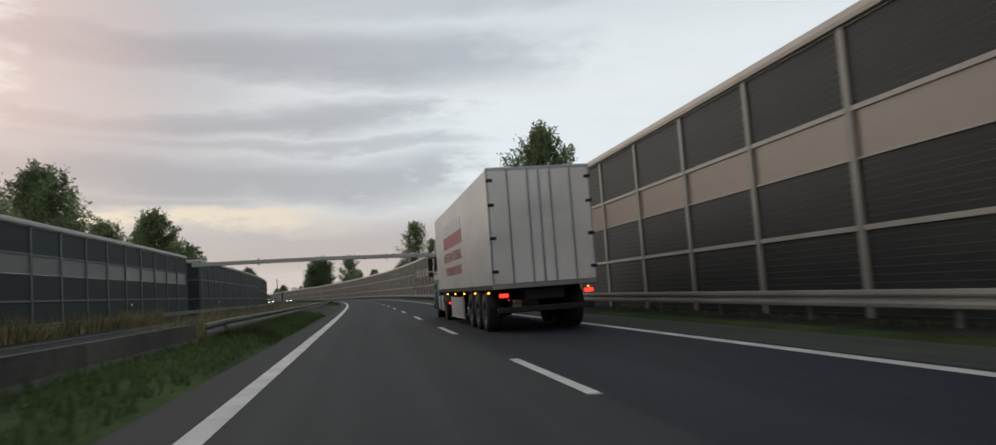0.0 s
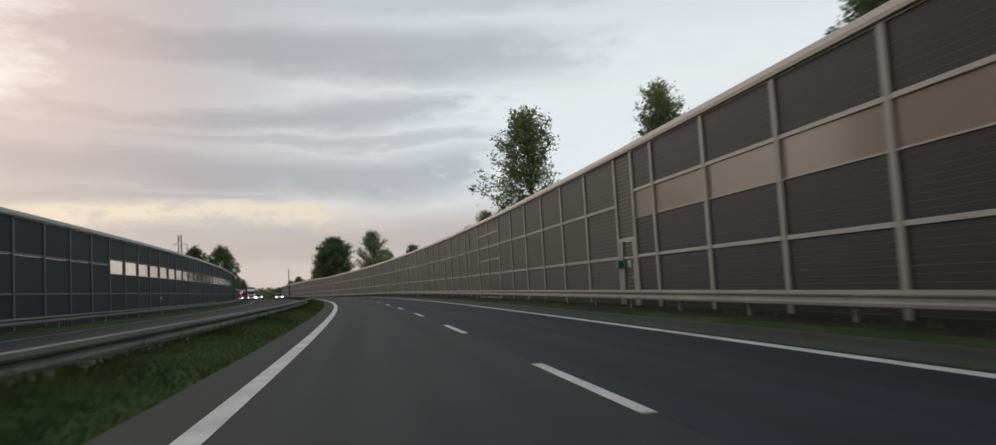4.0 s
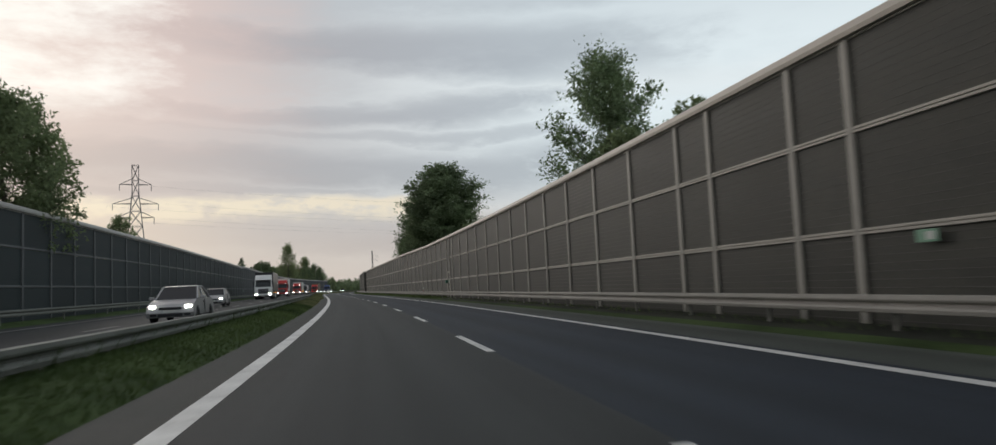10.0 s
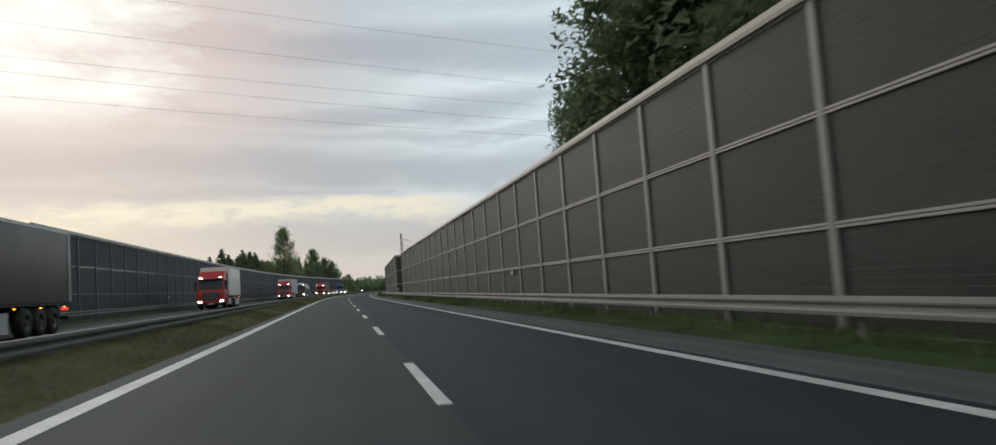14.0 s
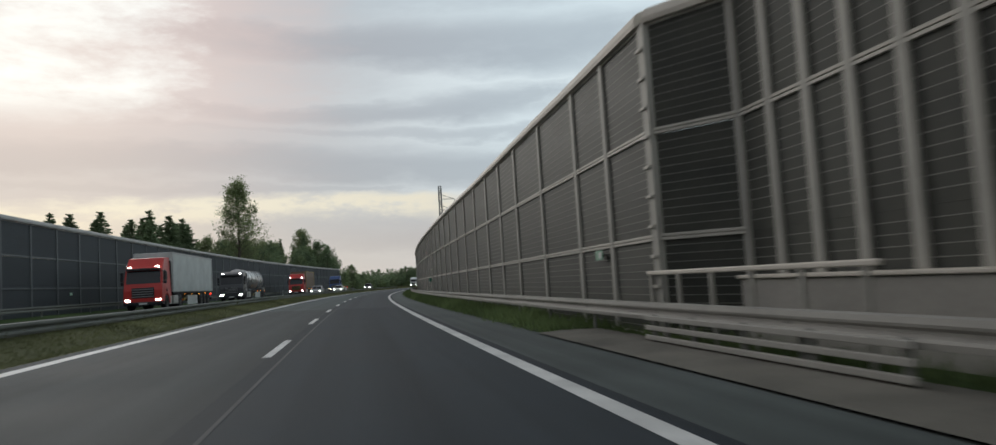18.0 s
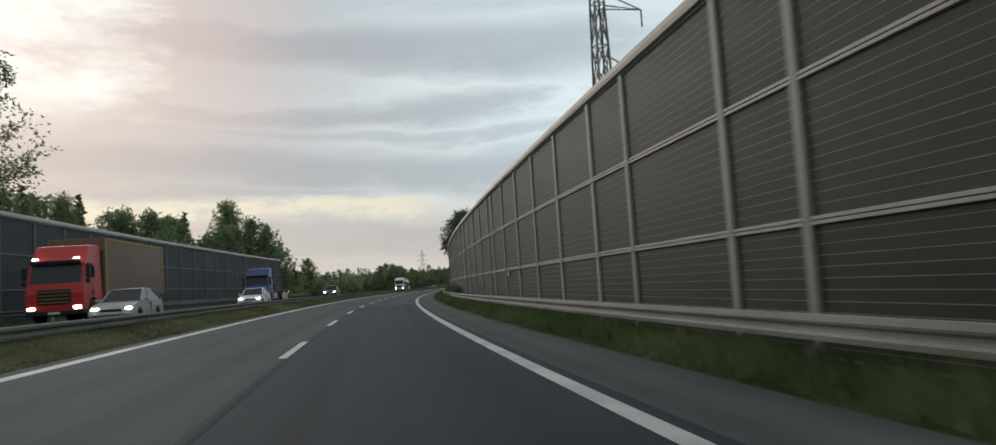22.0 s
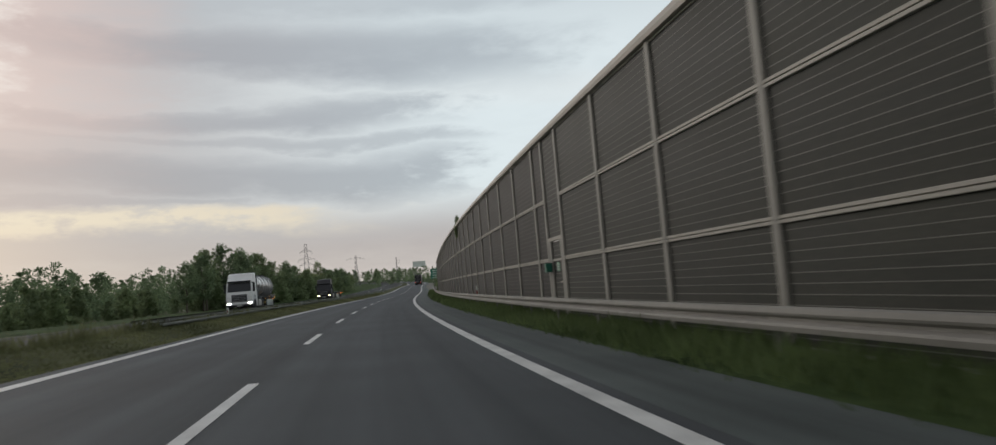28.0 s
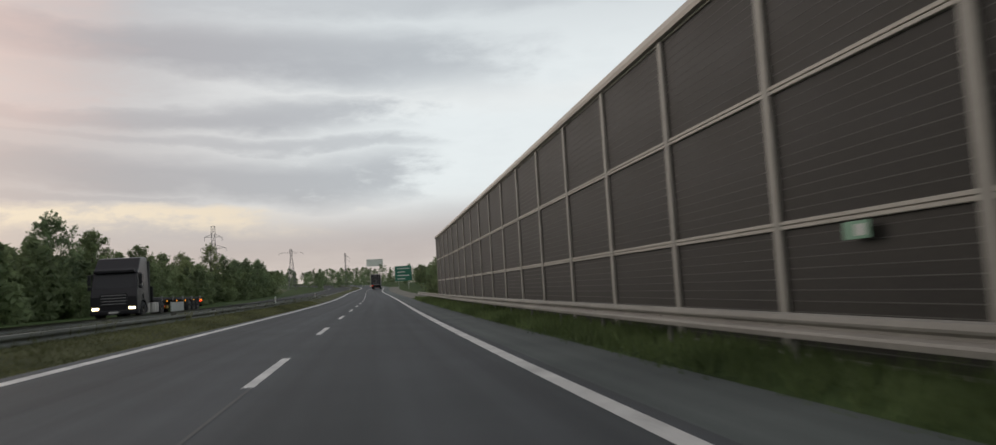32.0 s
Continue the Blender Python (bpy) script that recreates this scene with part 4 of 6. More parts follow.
for s, d, h in ((562, -31.9, 12.1), (570, -33, 12.5), (556, -34, 11.5), (579, -32, 14.0), (571.5, -32.5, 14.2), (585.5, -32, 14.1), (590, -32.5, 13.7), (548, -31, 10.8), (586, -34, 12), (598.8, -36.6, 14.8), (606, -40, 15.5), (614.5, -49.7, 18.8), (592, -38, 14), (620, -44, 16), (555, -27, 11), (538, -30, 10.5), (574.5, -34, 12.9), (582.5, -33.5, 12.6), (566, -34, 11.6), (588, -33, 12.8), (552, -32, 12.2), (545, -35, 11.4)):
    plant("fir" if int(s) % 2 else "fir2", s, d, h, wide=1.35 + 0.07 * (int(s) % 5))
plant("high", 654.5, 9.7, 11.2, wide=0.9)
plant("birch", 643, 10.9, 9.9, wide=1.05)
plant("birch", 637.4, 9.9, 9.1, wide=0.75)
plant("oak", 662, 13.6, 13.4, wide=0.8)
plant("oak", 671, 14.2, 13.8, turn=1.0, wide=0.85)


# ---- vehicles ----
def paint(name, base, rough=0.32, metal=0.0, vary=0.06):
    m = material(name, base, rough, metal, vary, 4, 0.0, 0.8, 0.35)
    m.node_tree.nodes["Principled BSDF"].inputs["Coat Weight"].default_value = 0.08
    return m


P_GREEN = paint("green_paint", (0.008, 0.165, 0.125), 0.42)
P_WHITE = paint("white_paint", (0.74, 0.74, 0.72))
P_RED = paint("red_paint", (0.42, 0.035, 0.03))
P_BLUE = paint("blue_paint", (0.05, 0.09, 0.22))
P_BLACK = paint("black_paint", (0.022, 0.022, 0.025))
P_DGREY = paint("dark_grey_paint", (0.055, 0.056, 0.06))
P_SILVER = paint("silver_paint", (0.36, 0.36, 0.36), 0.35, 0.4)
P_BROWN = paint("brown_canvas", (0.16, 0.11, 0.075), 0.6)
P_TRAILER = material("trailer_wall", (0.72, 0.70, 0.65), 0.34, 0.05, 0.20, 1.1, 0.02, 0.28, 0.6, (0.78, 0.76, 0.71), (0.5, 0.35, 1.0))
P_SKIRT = material("dirty_white_panel", (0.46, 0.48, 0.46), 0.5, 0.1, 0.18, 3, 0.02, 0.8)
P_CHASSIS = material("chassis_black", (0.02, 0.02, 0.02), 0.7, 0.2, 0.3, 8, 0.1, 1.0)
P_GUARD = material("grey_plastic_guard", (0.055, 0.055, 0.055), 0.55, 0, 0.25, 8, 0.05, 1.0)
P_TANKW = material("dirty_white_tank", (0.50, 0.48, 0.44), 0.45, 0.0, 0.25, 3, 0.02, 1.2)
P_STEEL = material("brushed_tank_steel", (0.42, 0.41, 0.40), 0.28, 0.8, 0.12, 3, 0.02, 0.5)
P_RIM = material("dusty_rim", (0.10, 0.092, 0.08), 0.5, 0.5, 0.25, 10, 0.05, 2.0)
P_TYRE = M_DARK
P_RTEXT = paint("red_lettering", (0.47, 0.10, 0.09), 0.5)
P_GLASS = glass("dark_window", (0.012, 0.014, 0.016), 0.12)
P_GREYGL = glass("tinted_window", (0.035, 0.037, 0.04), 0.1)
P_PLATE = paint("plate_white", (0.55, 0.55, 0.52), 0.5)
P_YELLOW = paint("dull_yellow", (0.28, 0.20, 0.035), 0.6)
L_AMBER = glowing("amber_marker", (1.0, 0.38, 0.03), 3.5)
L_RED = glowing("tail_light", (1.0, 0.035, 0.02), 2.2)
L_HEAD = glowing("headlight", (1.0, 0.95, 0.85), 18.0)
L_WARM = glowing("warm_headlight", (1.0, 0.78, 0.45), 9.0)


def prism(bm, outline, x0, x1, inset=0.0, top_z=None):
    """A body whose side outline (y, z) runs across from x0 to x1; inset narrows it towards the top."""
    zs = [z for _, z in outline]
    z0, z1 = min(zs), max(zs)
    cx = (x0 + x1) / 2

    def row(x):
        out = []
        for y, z in outline:
            k = 1 - inset * ((z - z0) / (z1 - z0)) ** 2
            out.append(bm.verts.new((cx + (x - cx) * k, y, z)))
        return out

    a, b = row(x0), row(x1)
    n = len(outline)
    for i in range(n):
        j = (i + 1) % n
        bm.faces.new((a[i], a[j], b[j], b[i]))
    bm.faces.new(a[::-1]), bm.faces.new(b)
    bmesh.ops.recalc_face_normals(bm, faces=bm.faces[:])
    return a + b


def soften(bm, w, seg=2):
    es = [e for e in bm.edges if len(e.link_faces) == 2 and e.calc_face_angle(0) > 0.5]
    bmesh.ops.bevel(bm, geom=es, offset=w, segments=seg, affect="EDGES", profile=0.5)


def wheel(thing, x, y, r, w, side, name="wheel"):
    """Tyre with its rim; side -1 has its outer face to -x."""
    bm = bmesh.new()
    prof = [(r * 0.56, -w / 2), (r * 0.93, -w / 2), (r, -w / 2 + 0.05), (r, w / 2 - 0.05), (r * 0.93, w / 2), (r * 0.56, w / 2)]
    seg = 24
    ring = [[bm.verts.new((px, q * math.cos(2 * math.pi * i / seg), q * math.sin(2 * math.pi * i / seg))) for q, px in prof] for i in range(seg)]
    for i in range(seg):
        a, b = ring[i], ring[(i + 1) % seg]
        for k in range(len(prof) - 1):
            bm.faces.new((a[k], a[k + 1], b[k + 1], b[k]))
    bmesh.ops.recalc_face_normals(bm, faces=bm.faces[:])
    ob = part(name, bm, P_TYRE, thing, smooth=True)
    ob.matrix_basis = Matrix.Translation((x, y, r))
    bm = bmesh.new()
    s = side
    prof = [(0.0, 0.10), (r * 0.16, 0.10), (r * 0.18, 0.02), (r * 0.42, -0.03), (r * 0.5, 0.07), (r * 0.57, 0.09), (r * 0.57, -w * 0.8)]
    ring = [[bm.verts.new((s * (w / 2 - 0.1 + px), q * math.cos(2 * math.pi * i / seg), q * math.sin(2 * math.pi * i / seg))) for q, px in prof] for i in range(seg)]
    for i in range(seg):
        a, b = ring[i], ring[(i + 1) % seg]
        for k in range(len(prof) - 1):
            bm.faces.new((a[k], a[k + 1], b[k + 1], b[k]))
    for i in range(10):
        t = 2 * math.pi * i / 10
        box(bm, s * (w / 2 - 0.14), s * (w / 2 - 0.07), -0.02, 0.02, -0.02, 0.02, m=Matrix.Translation((0, r * 0.34 * math.cos(t), r * 0.34 * math.sin(t))))
    bmesh.ops.remove_doubles(bm, verts=bm.verts[:], dist=0.0005)
    bmesh.ops.recalc_face_normals(bm, faces=bm.faces[:])
    rim = part("rim", bm, P_RIM, ob, smooth=False)
    rim.matrix_basis, rim.matrix_parent_inverse = Matrix(), Matrix()
    return ob


def slab(name, mat, thing, x0, x1, y0, y1, z0, z1, bevel=0.02, label="", m=None):
    bm = bmesh.new()
    box(bm, x0, x1, y0, y1, z0, z1, bevel, m)
    return part(name, bm, mat, thing, label)


def mudguard(thing, x0, x1, y, r, mat):
    bm = bmesh.new()
    seg = 12
    rows = []
    for i in range(seg + 1):
        t = math.pi * (0.04 + 0.92 * i / seg)
        for q in (r, r + 0.03):
            pass
        rows.append([bm.verts.new((x, y + q * math.cos(t), r * 0.92 + q * math.sin(t))) for x in (x0, x1) for q in (r, r + 0.03)])
    for i in range(seg):
        a, b = rows[i], rows[i + 1]
        for k, j in ((0, 1), (1, 3), (3, 2), (2, 0)):
            bm.faces.new((a[k], a[j], b[j], b[k]))
    bmesh.ops.recalc_face_normals(bm, faces=bm.faces[:])
    return part("mudguard", bm, mat, thing, smooth=True)


def lorry(label, cab, body, body_mat, length=13.6, lamps=L_HEAD, high=3.6, stripes=False, text=False, roof_lamps=True, accent=None):
    """A tractor with its trailer, its nose at y = 0 looking along +y, its middle at x = 0, on z = 0."""
    t = tagged(new("lorry"), label, "lorry", "lorries on the road")
    w = 1.25
    # cab
    bm = bmesh.new()
    prism(bm, [(-2.35, 0.98), (-2.32, 0.42), (-1.80, 0.42), (-1.75, 0.76), (-1.54, 1.02), (-1.18, 1.11), (-0.82, 1.02), (-0.61, 0.76), (-0.56, 0.40), (-0.06, 0.38), (0.0, 0.62), (0.0, 1.35), (-0.10, 1.75), (-0.36, 2.72), (-0.62, 2.98), (-1.05, high - 0.05), (-1.5, high), (-2.3, high), (-2.35, high - 0.1)], -w, w, 0.09)
    soften(bm, 0.05)
    part("cab_body", bm, cab, t)
    y_at = lambda z: -0.10 - 0.26 * (z - 1.75) / 0.97 if z > 1.75 else -0.10 * (z - 1.35) / 0.4
    cab_x = lambda z: w * (1 - 0.09 * max(0.0, (z - 0.38) / (high - 0.38)) ** 2)

    def lean(ob):
        """Lays a piece built for an upright side onto the leaning side of the cab."""
        for v in ob.data.vertices:
            v.co.x = math.copysign(abs(v.co.x) - w + cab_x(v.co.z), v.co.x)
        return ob

    # windscreen and side windows
    bm = bmesh.new()
    vs = [bm.verts.new((sx * ww, y_at(z) + 0.015, z)) for z, ww in ((1.82, 1.10), (2.66, 1.06)) for sx in (-1, 1)]
    vs += [bm.verts.new((v.co.x, v.co.y - 0.04, v.co.z)) for v in vs]
    for f in ((0, 1, 3, 2), (4, 6, 7, 5), (0, 4, 5, 1), (2, 3, 7, 6), (0, 2, 6, 4), (1, 5, 7, 3)):
        bm.faces.new([vs[i] for i in f])
    bmesh.ops.recalc_face_normals(bm, faces=bm.faces[:])
    part("windscreen", bm, P_GREYGL, t, "large tinted windscreen")
    for sx in (-1, 1):
        bm = bmesh.new()
        xo = w + 0.012
        prism(bm, [(-0.44, 1.98), (-0.52, 2.22), (-0.62, 2.70), (-1.14, 2.70), (-1.22, 2.60), (-1.22, 2.04), (-0.62, 1.98)], sx * (xo - 0.03), sx * xo)
        lean(part("side_window", bm, P_GLASS, t, "dark side window"))
        bm = bmesh.new()
        prism(bm, [(-1.27, 2.05), (-1.27, 2.60), (-1.44, 2.60), (-1.44, 2.05)], sx * (xo - 0.03), sx * (xo - 0.004))
        lean(part("side_window", bm, P_GLASS, t, "rear side window"))
        # mirrors
        bm = bmesh.new()
        box(bm, sx * 1.36 - 0.10, sx * 1.36 + 0.10, -0.34, -0.20, 2.02, 2.62, 0.04)
        box(bm, sx * 1.36 - 0.10, sx * 1.36 + 0.10, -0.33, -0.20, 1.76, 1.98, 0.04)
        rod(bm, (sx * 1.36, -0.28, 2.58), (sx * 1.10, -0.38, 2.66), 0.03)
        rod(bm, (sx * 1.36, -0.28, 1.86), (sx * 1.14, -0.22, 1.92), 0.03)
        part("mirror", bm, P_BLACK, t, "black door mirror")
        lean(slab("door_handle", P_BLACK, t, sx * 1.24, sx * 1.275, -1.16, -1.06, 1.22, 1.42, 0.008))
        lean(slab("door_line", P_BLACK, t, sx * 1.235, sx * 1.254, -1.305, -1.285, 1.12, 2.62, 0.0))
        slab("step", P_BLACK, t, sx * 1.15, sx * 1.262, -0.38, -0.08, 0.40, 0.58, 0.02)
        wheel(t, sx * 1.08, -1.18, 0.51, 0.32, sx)
        wheel(t, sx * 0.98, -4.82, 0.51, 0.56, sx)
        mudguard(t, sx * 0.72, sx * 1.275, -4.82, 0.63, P_GUARD)
        bm = bmesh.new()
        box(bm, sx * 0.97 - 0.16, sx * 0.97 + 0.16, 0.0, 0.03, 0.64, 0.77, 0.012)
        part("headlight", bm, lamps, t, "lit headlight")
        for yy, ln, mt in ((-2.21, 0.48, P_TANKW), (-3.17, 0.20, P_TANKW), (-3.56, 0.50, P_TANKW), (-4.07, 0.44, P_TANKW)):
            bm = bmesh.new()
            box(bm, sx * 0.98 - 0.27, sx * 0.98 + 0.27, yy - ln / 2, yy + ln / 2, 0.32, 0.95, 0.09)
            part("fuel_tank", bm, mt, t, "dirty off-white side tank")
    # front face
    bm = bmesh.new()
    box(bm, -0.72, 0.72, -0.04, 0.03, 0.85, 1.55, 0.03)
    grille = part("grille", bm, P_BLACK, t, "black radiator grille")
    for k in range(4):
        slab("grille_bar", P_SILVER if accent is None else accent, grille, -0.66, 0.66, 0.03, 0.05, 0.93 + 0.16 * k, 0.97 + 0.16 * k, 0.01)
    slab("bumper", P_BLACK if body != "box" else cab, t, -1.24, 1.24, -0.3, 0.035, 0.36, 0.6, 0.05)
    slab("number_plate", P_PLATE, t, -0.26, 0.26, 0.034, 0.05, 0.42, 0.53, 0.005, "pale number plate")
    slab("sun_visor", P_BLACK, t, -1.08, 1.08, -0.36, -0.10, 2.70, 2.86, 0.03)
    if roof_lamps:
        for sx in (-1, 1):
            slab("roof_lamp", lamps, t, sx * 0.88 - 0.12, sx * 0.88 + 0.12, -0.30, -0.24, 2.92, 2.98, 0.01)
    slab("chassis", P_CHASSIS, t, -0.45, 0.45, -5.6, -1.9, 0.62, 0.92, 0.02)
    slab("cab_back", P_CHASSIS, t, -1.215, 1.215, -2.60, -2.36, 0.95, high - 0.22, 0.03)
    slab("rear_bar", P_CHASSIS, t, -1.15, 1.15, -5.63, -5.57, 0.50, 0.78, 0.02)
    slab("rear_plate", P_PLATE, t, -1.05, -0.60, -5.66, -5.63, 0.44, 0.54, 0.005)
    for sx in (-1, 1):
        slab("tail_light", L_RED, t, sx * 1.02 - 0.045, sx * 1.02 + 0.045, -5.66, -5.63, 0.57, 0.70, 0.01)
        slab("tail_light", L_RED, t, sx * 1.18 - 0.035, sx * 1.18 + 0.035, -5.66, -5.63, 0.63, 0.70, 0.01)
    # trailer
    f = -2.62
    e = f - length
    if body in ("box", "canvas"):
        slab("trailer_body", body_mat, t, -w - 0.03, w + 0.03, e, f, 1.18, 4.0, 0.03)
        slab("bottom_rail", P_CHASSIS, t, -w - 0.035, w + 0.035, e - 0.005, f + 0.005, 1.07, 1.19, 0.015)
        if body == "canvas":
            for sx in (-1, 1):
                for yy in (f - 0.12, e + 0.12):
                    slab("corner_post", accent or P_SILVER, t, sx * 1.285, sx * 1.30, yy - 0.12, yy + 0.12, 1.2, 3.98, 0.005)
                slab("top_rail", accent or P_SILVER, t, sx * 1.283, sx * 1.30, e, f, 3.88, 4.0, 0.005)
        else:
            slab("end_frame", P_SILVER, t, -1.29, 1.29, e - 0.02, e + 0.1, 1.08, 4.02, 0.02)
            for sx in (-1, 1):
                leaf = slab("rear_door", body_mat, t, sx * 0.64 - 0.61, sx * 0.64 + 0.61, e - 0.05, e - 0.015, 1.2, 3.92, 0.012)
                for xx in (0.28, 0.78):
                    bm = bmesh.new()
                    rod(bm, (sx * xx, e - 0.075, 1.14), (sx * xx, e - 0.075, 3.96), 0.02, 0.02, 8)
                    part("locking_rod", bm, P_SILVER, leaf)
                for zz in (1.5, 2.3, 3.1, 3.7):
                    slab("hinge", P_CHASSIS, leaf, sx * 1.22 - 0.08, sx * 1.22 + 0.08, e - 0.062, e - 0.045, zz - 0.04, zz + 0.04, 0.005)
    elif body == "tank":
        bm = bmesh.new()
        rod(bm, (0, f - 0.3, 2.35), (0, e + 0.25, 2.2), 1.16, 1.14, 28)
        bmesh.ops.bevel(bm, geom=[x for x in bm.edges if x.calc_face_angle(0) > 1.0], offset=0.22, segments=4, affect="EDGES", profile=0.5)
        part("tank", bm, body_mat, t, smooth=True)
        for k in range(5):
            bm = bmesh.new()
            yy = f - 1.2 - k * (length - 2.2) / 4
            rod(bm, (0, yy - 0.03, 2.33), (0, yy + 0.03, 2.33), 1.185, 1.185, 28)
            part("tank_band", bm, P_SILVER, t, smooth=False)
        slab("walkway", P_CHASSIS, t, -0.35, 0.35, e + 1.0, f - 1.0, 3.44, 3.52, 0.01)
        slab("tank_cradle", P_CHASSIS, t, -1.0, 1.0, e + 0.4, f - 1.0, 0.95, 1.3, 0.03)
        slab("end_frame", P_SILVER, t, -1.2, 1.2, e + 0.05, e + 0.2, 0.9, 1.4, 0.02)
    else:
        slab("flat_deck", P_CHASSIS, t, -w, w, e, f - 0.4, 1.05, 1.22, 0.02)
        slab("headboard", P_CHASSIS, t, -w, w, f - 0.45, f - 0.35, 1.1, 1.9, 0.02)
        for k in range(5):
            slab("deck_stake", P_SILVER, t, -w - 0.01, -w + 0.07, e + 0.8 + 2.6 * k, e + 0.9 + 2.6 * k, 1.0, 1.3, 0.01)
    slab("trailer_frame", P_CHASSIS, t, -0.5, 0.5, e + 0.2, f - 3.0, 0.78, 1.08, 0.02)
    ax = [e + 1.75, e + 3.06, e + 4.37]
    for yy in ax:
        for sx in (-1, 1):
            wheel(t, sx * 1.08, yy, 0.51, 0.36, sx)
            mudguard(t, sx * 0.88, sx * 1.26, yy, 0.57, P_CHASSIS)
    for sx in (-1, 1):
        slab("side_panel", P_SKIRT, t, sx * 1.235, sx * 1.27, f - 7.6, f - 4.35, 0.22, 0.90, 0.012, "pale dirty side panel below the trailer")
        slab("end_light", L_RED, t, sx * 1.05 - 0.11, sx * 1.05 + 0.11, e - 0.03, e + 0.01, 0.88, 0.97, 0.01)
        for k in range(5):
            yy = f - 3.4 - 2.35 * k
            if yy > e + 0.3:
                slab("marker_lamp", L_AMBER, t, sx * 1.27, sx * 1.295, yy - 0.045, yy + 0.045, 0.985, 1.02, 0.006, "lit amber marker lamp")
        slab("landing_leg", P_CHASSIS, t, sx * 0.75 - 0.06, sx * 0.75 + 0.06, f - 4.2, f - 4.05, 0.25, 1.1, 0.01)
    slab("toolbox", P_YELLOW, t, -1.15, -0.65, f - 4.2, f - 3.75, 0.52, 0.72, 0.03, "dull yellow wheel chock box")
    slab("rear_bumper", P_CHASSIS, t, -1.2, 1.2, e + 0.02, e + 0.14, 0.5, 0.64, 0.02)
    if stripes:
        for sx in (-1, 1):
            for y0, y1 in ((-1.28, -0.22), (-2.26, -1.31)):
                lean(slab("stripe", P_WHITE, t, sx * 1.24, sx * 1.256, y0, y1, 1.62, 1.85, 0.0, "white stripe along the cab"))
                lean(slab("stripe", P_WHITE, t, sx * 1.24, sx * 1.256, y0 + (0.2 if y0 > -1.3 else 0), y1, 1.89, 1.96, 0.0))
            for k in range(4):
                lean(slab("air_slot", P_CHASSIS, t, sx * 1.24, sx * 1.258, -1.98, -1.92, 2.0 + 0.16 * k, 2.12 + 0.16 * k, 0.0))
            slab("lower_door_line", P_BLACK, t, sx * 1.246, sx * 1.256, -1.98, -0.10, 1.00, 1.02, 0.0)
    if text:
        side = -w - 0.036
        for word, y0, y1, z0, h in (("INTERNATIONAL", 3.15, 8.1, 2.12, 0.32), ("FORWARDING", 3.55, 7.95, 1.63, 0.31)):
            cu = bpy.data.curves.new("lettering", "FONT")
            cu.body, cu.extrude = word, 0.003
            cu.align_x = "LEFT"
            tmp = bpy.data.objects.new("lettering", cu)
            scene.collection.objects.link(tmp)
            dg = bpy.context.evaluated_depsgraph_get()
            me = bpy.data.meshes.new_from_object(tmp.evaluated_get(dg))
            bpy.data.objects.remove(tmp)
            xs = [v.co.x for v in me.vertices]
            ys = [v.co.y for v in me.vertices]
            kx, kz = (y1 - y0) / (max(xs) - min(xs)), h / (max(ys) - min(ys))
            mx, my = min(xs), min(ys)
            for v in me.vertices:
                px, pz, pd = v.co.x, v.co.y, v.co.z
                v.co = (side - pd, f - (y0 + (px - mx) * kx), z0 + (pz - my) * kz)
            me.materials.clear()
            o = link_mesh("lettering", me, P_RTEXT, t, "red block capitals")
        # the mark above: plain slanted shapes, white over red
        for k in range(7):
            y0 = 3.2 + 0.75 * k
            bm = bmesh.new()
            prism(bm, [(f - y0, 2.60), (f - y0 - 0.58, 2.60), (f - y0 - 0.52, 3.02), (f - y0 + 0.06, 3.02)], side - 0.006, side + 0.01)
            part("mark_shape", bm, P_RTEXT, t, "red lower half of a mark")
            bm = bmesh.new()
            prism(bm, [(f - y0 + 0.06, 3.025), (f - y0 - 0.52, 3.025), (f - y0 - 0.46, 3.42), (f - y0 + 0.12, 3.42)], side - 0.006, side + 0.01)
            part("mark_shape", bm, P_WHITE, t, "white upper half of a mark")
        for k in range(3):
            slab("small_print", P_CHASSIS, t, side - 0.004, side + 0.004, f - 0.62 + 0.04 * k, f - 0.2, 1.44 + 0.05 * k, 1.46 + 0.05 * k, 0.0)
    return t


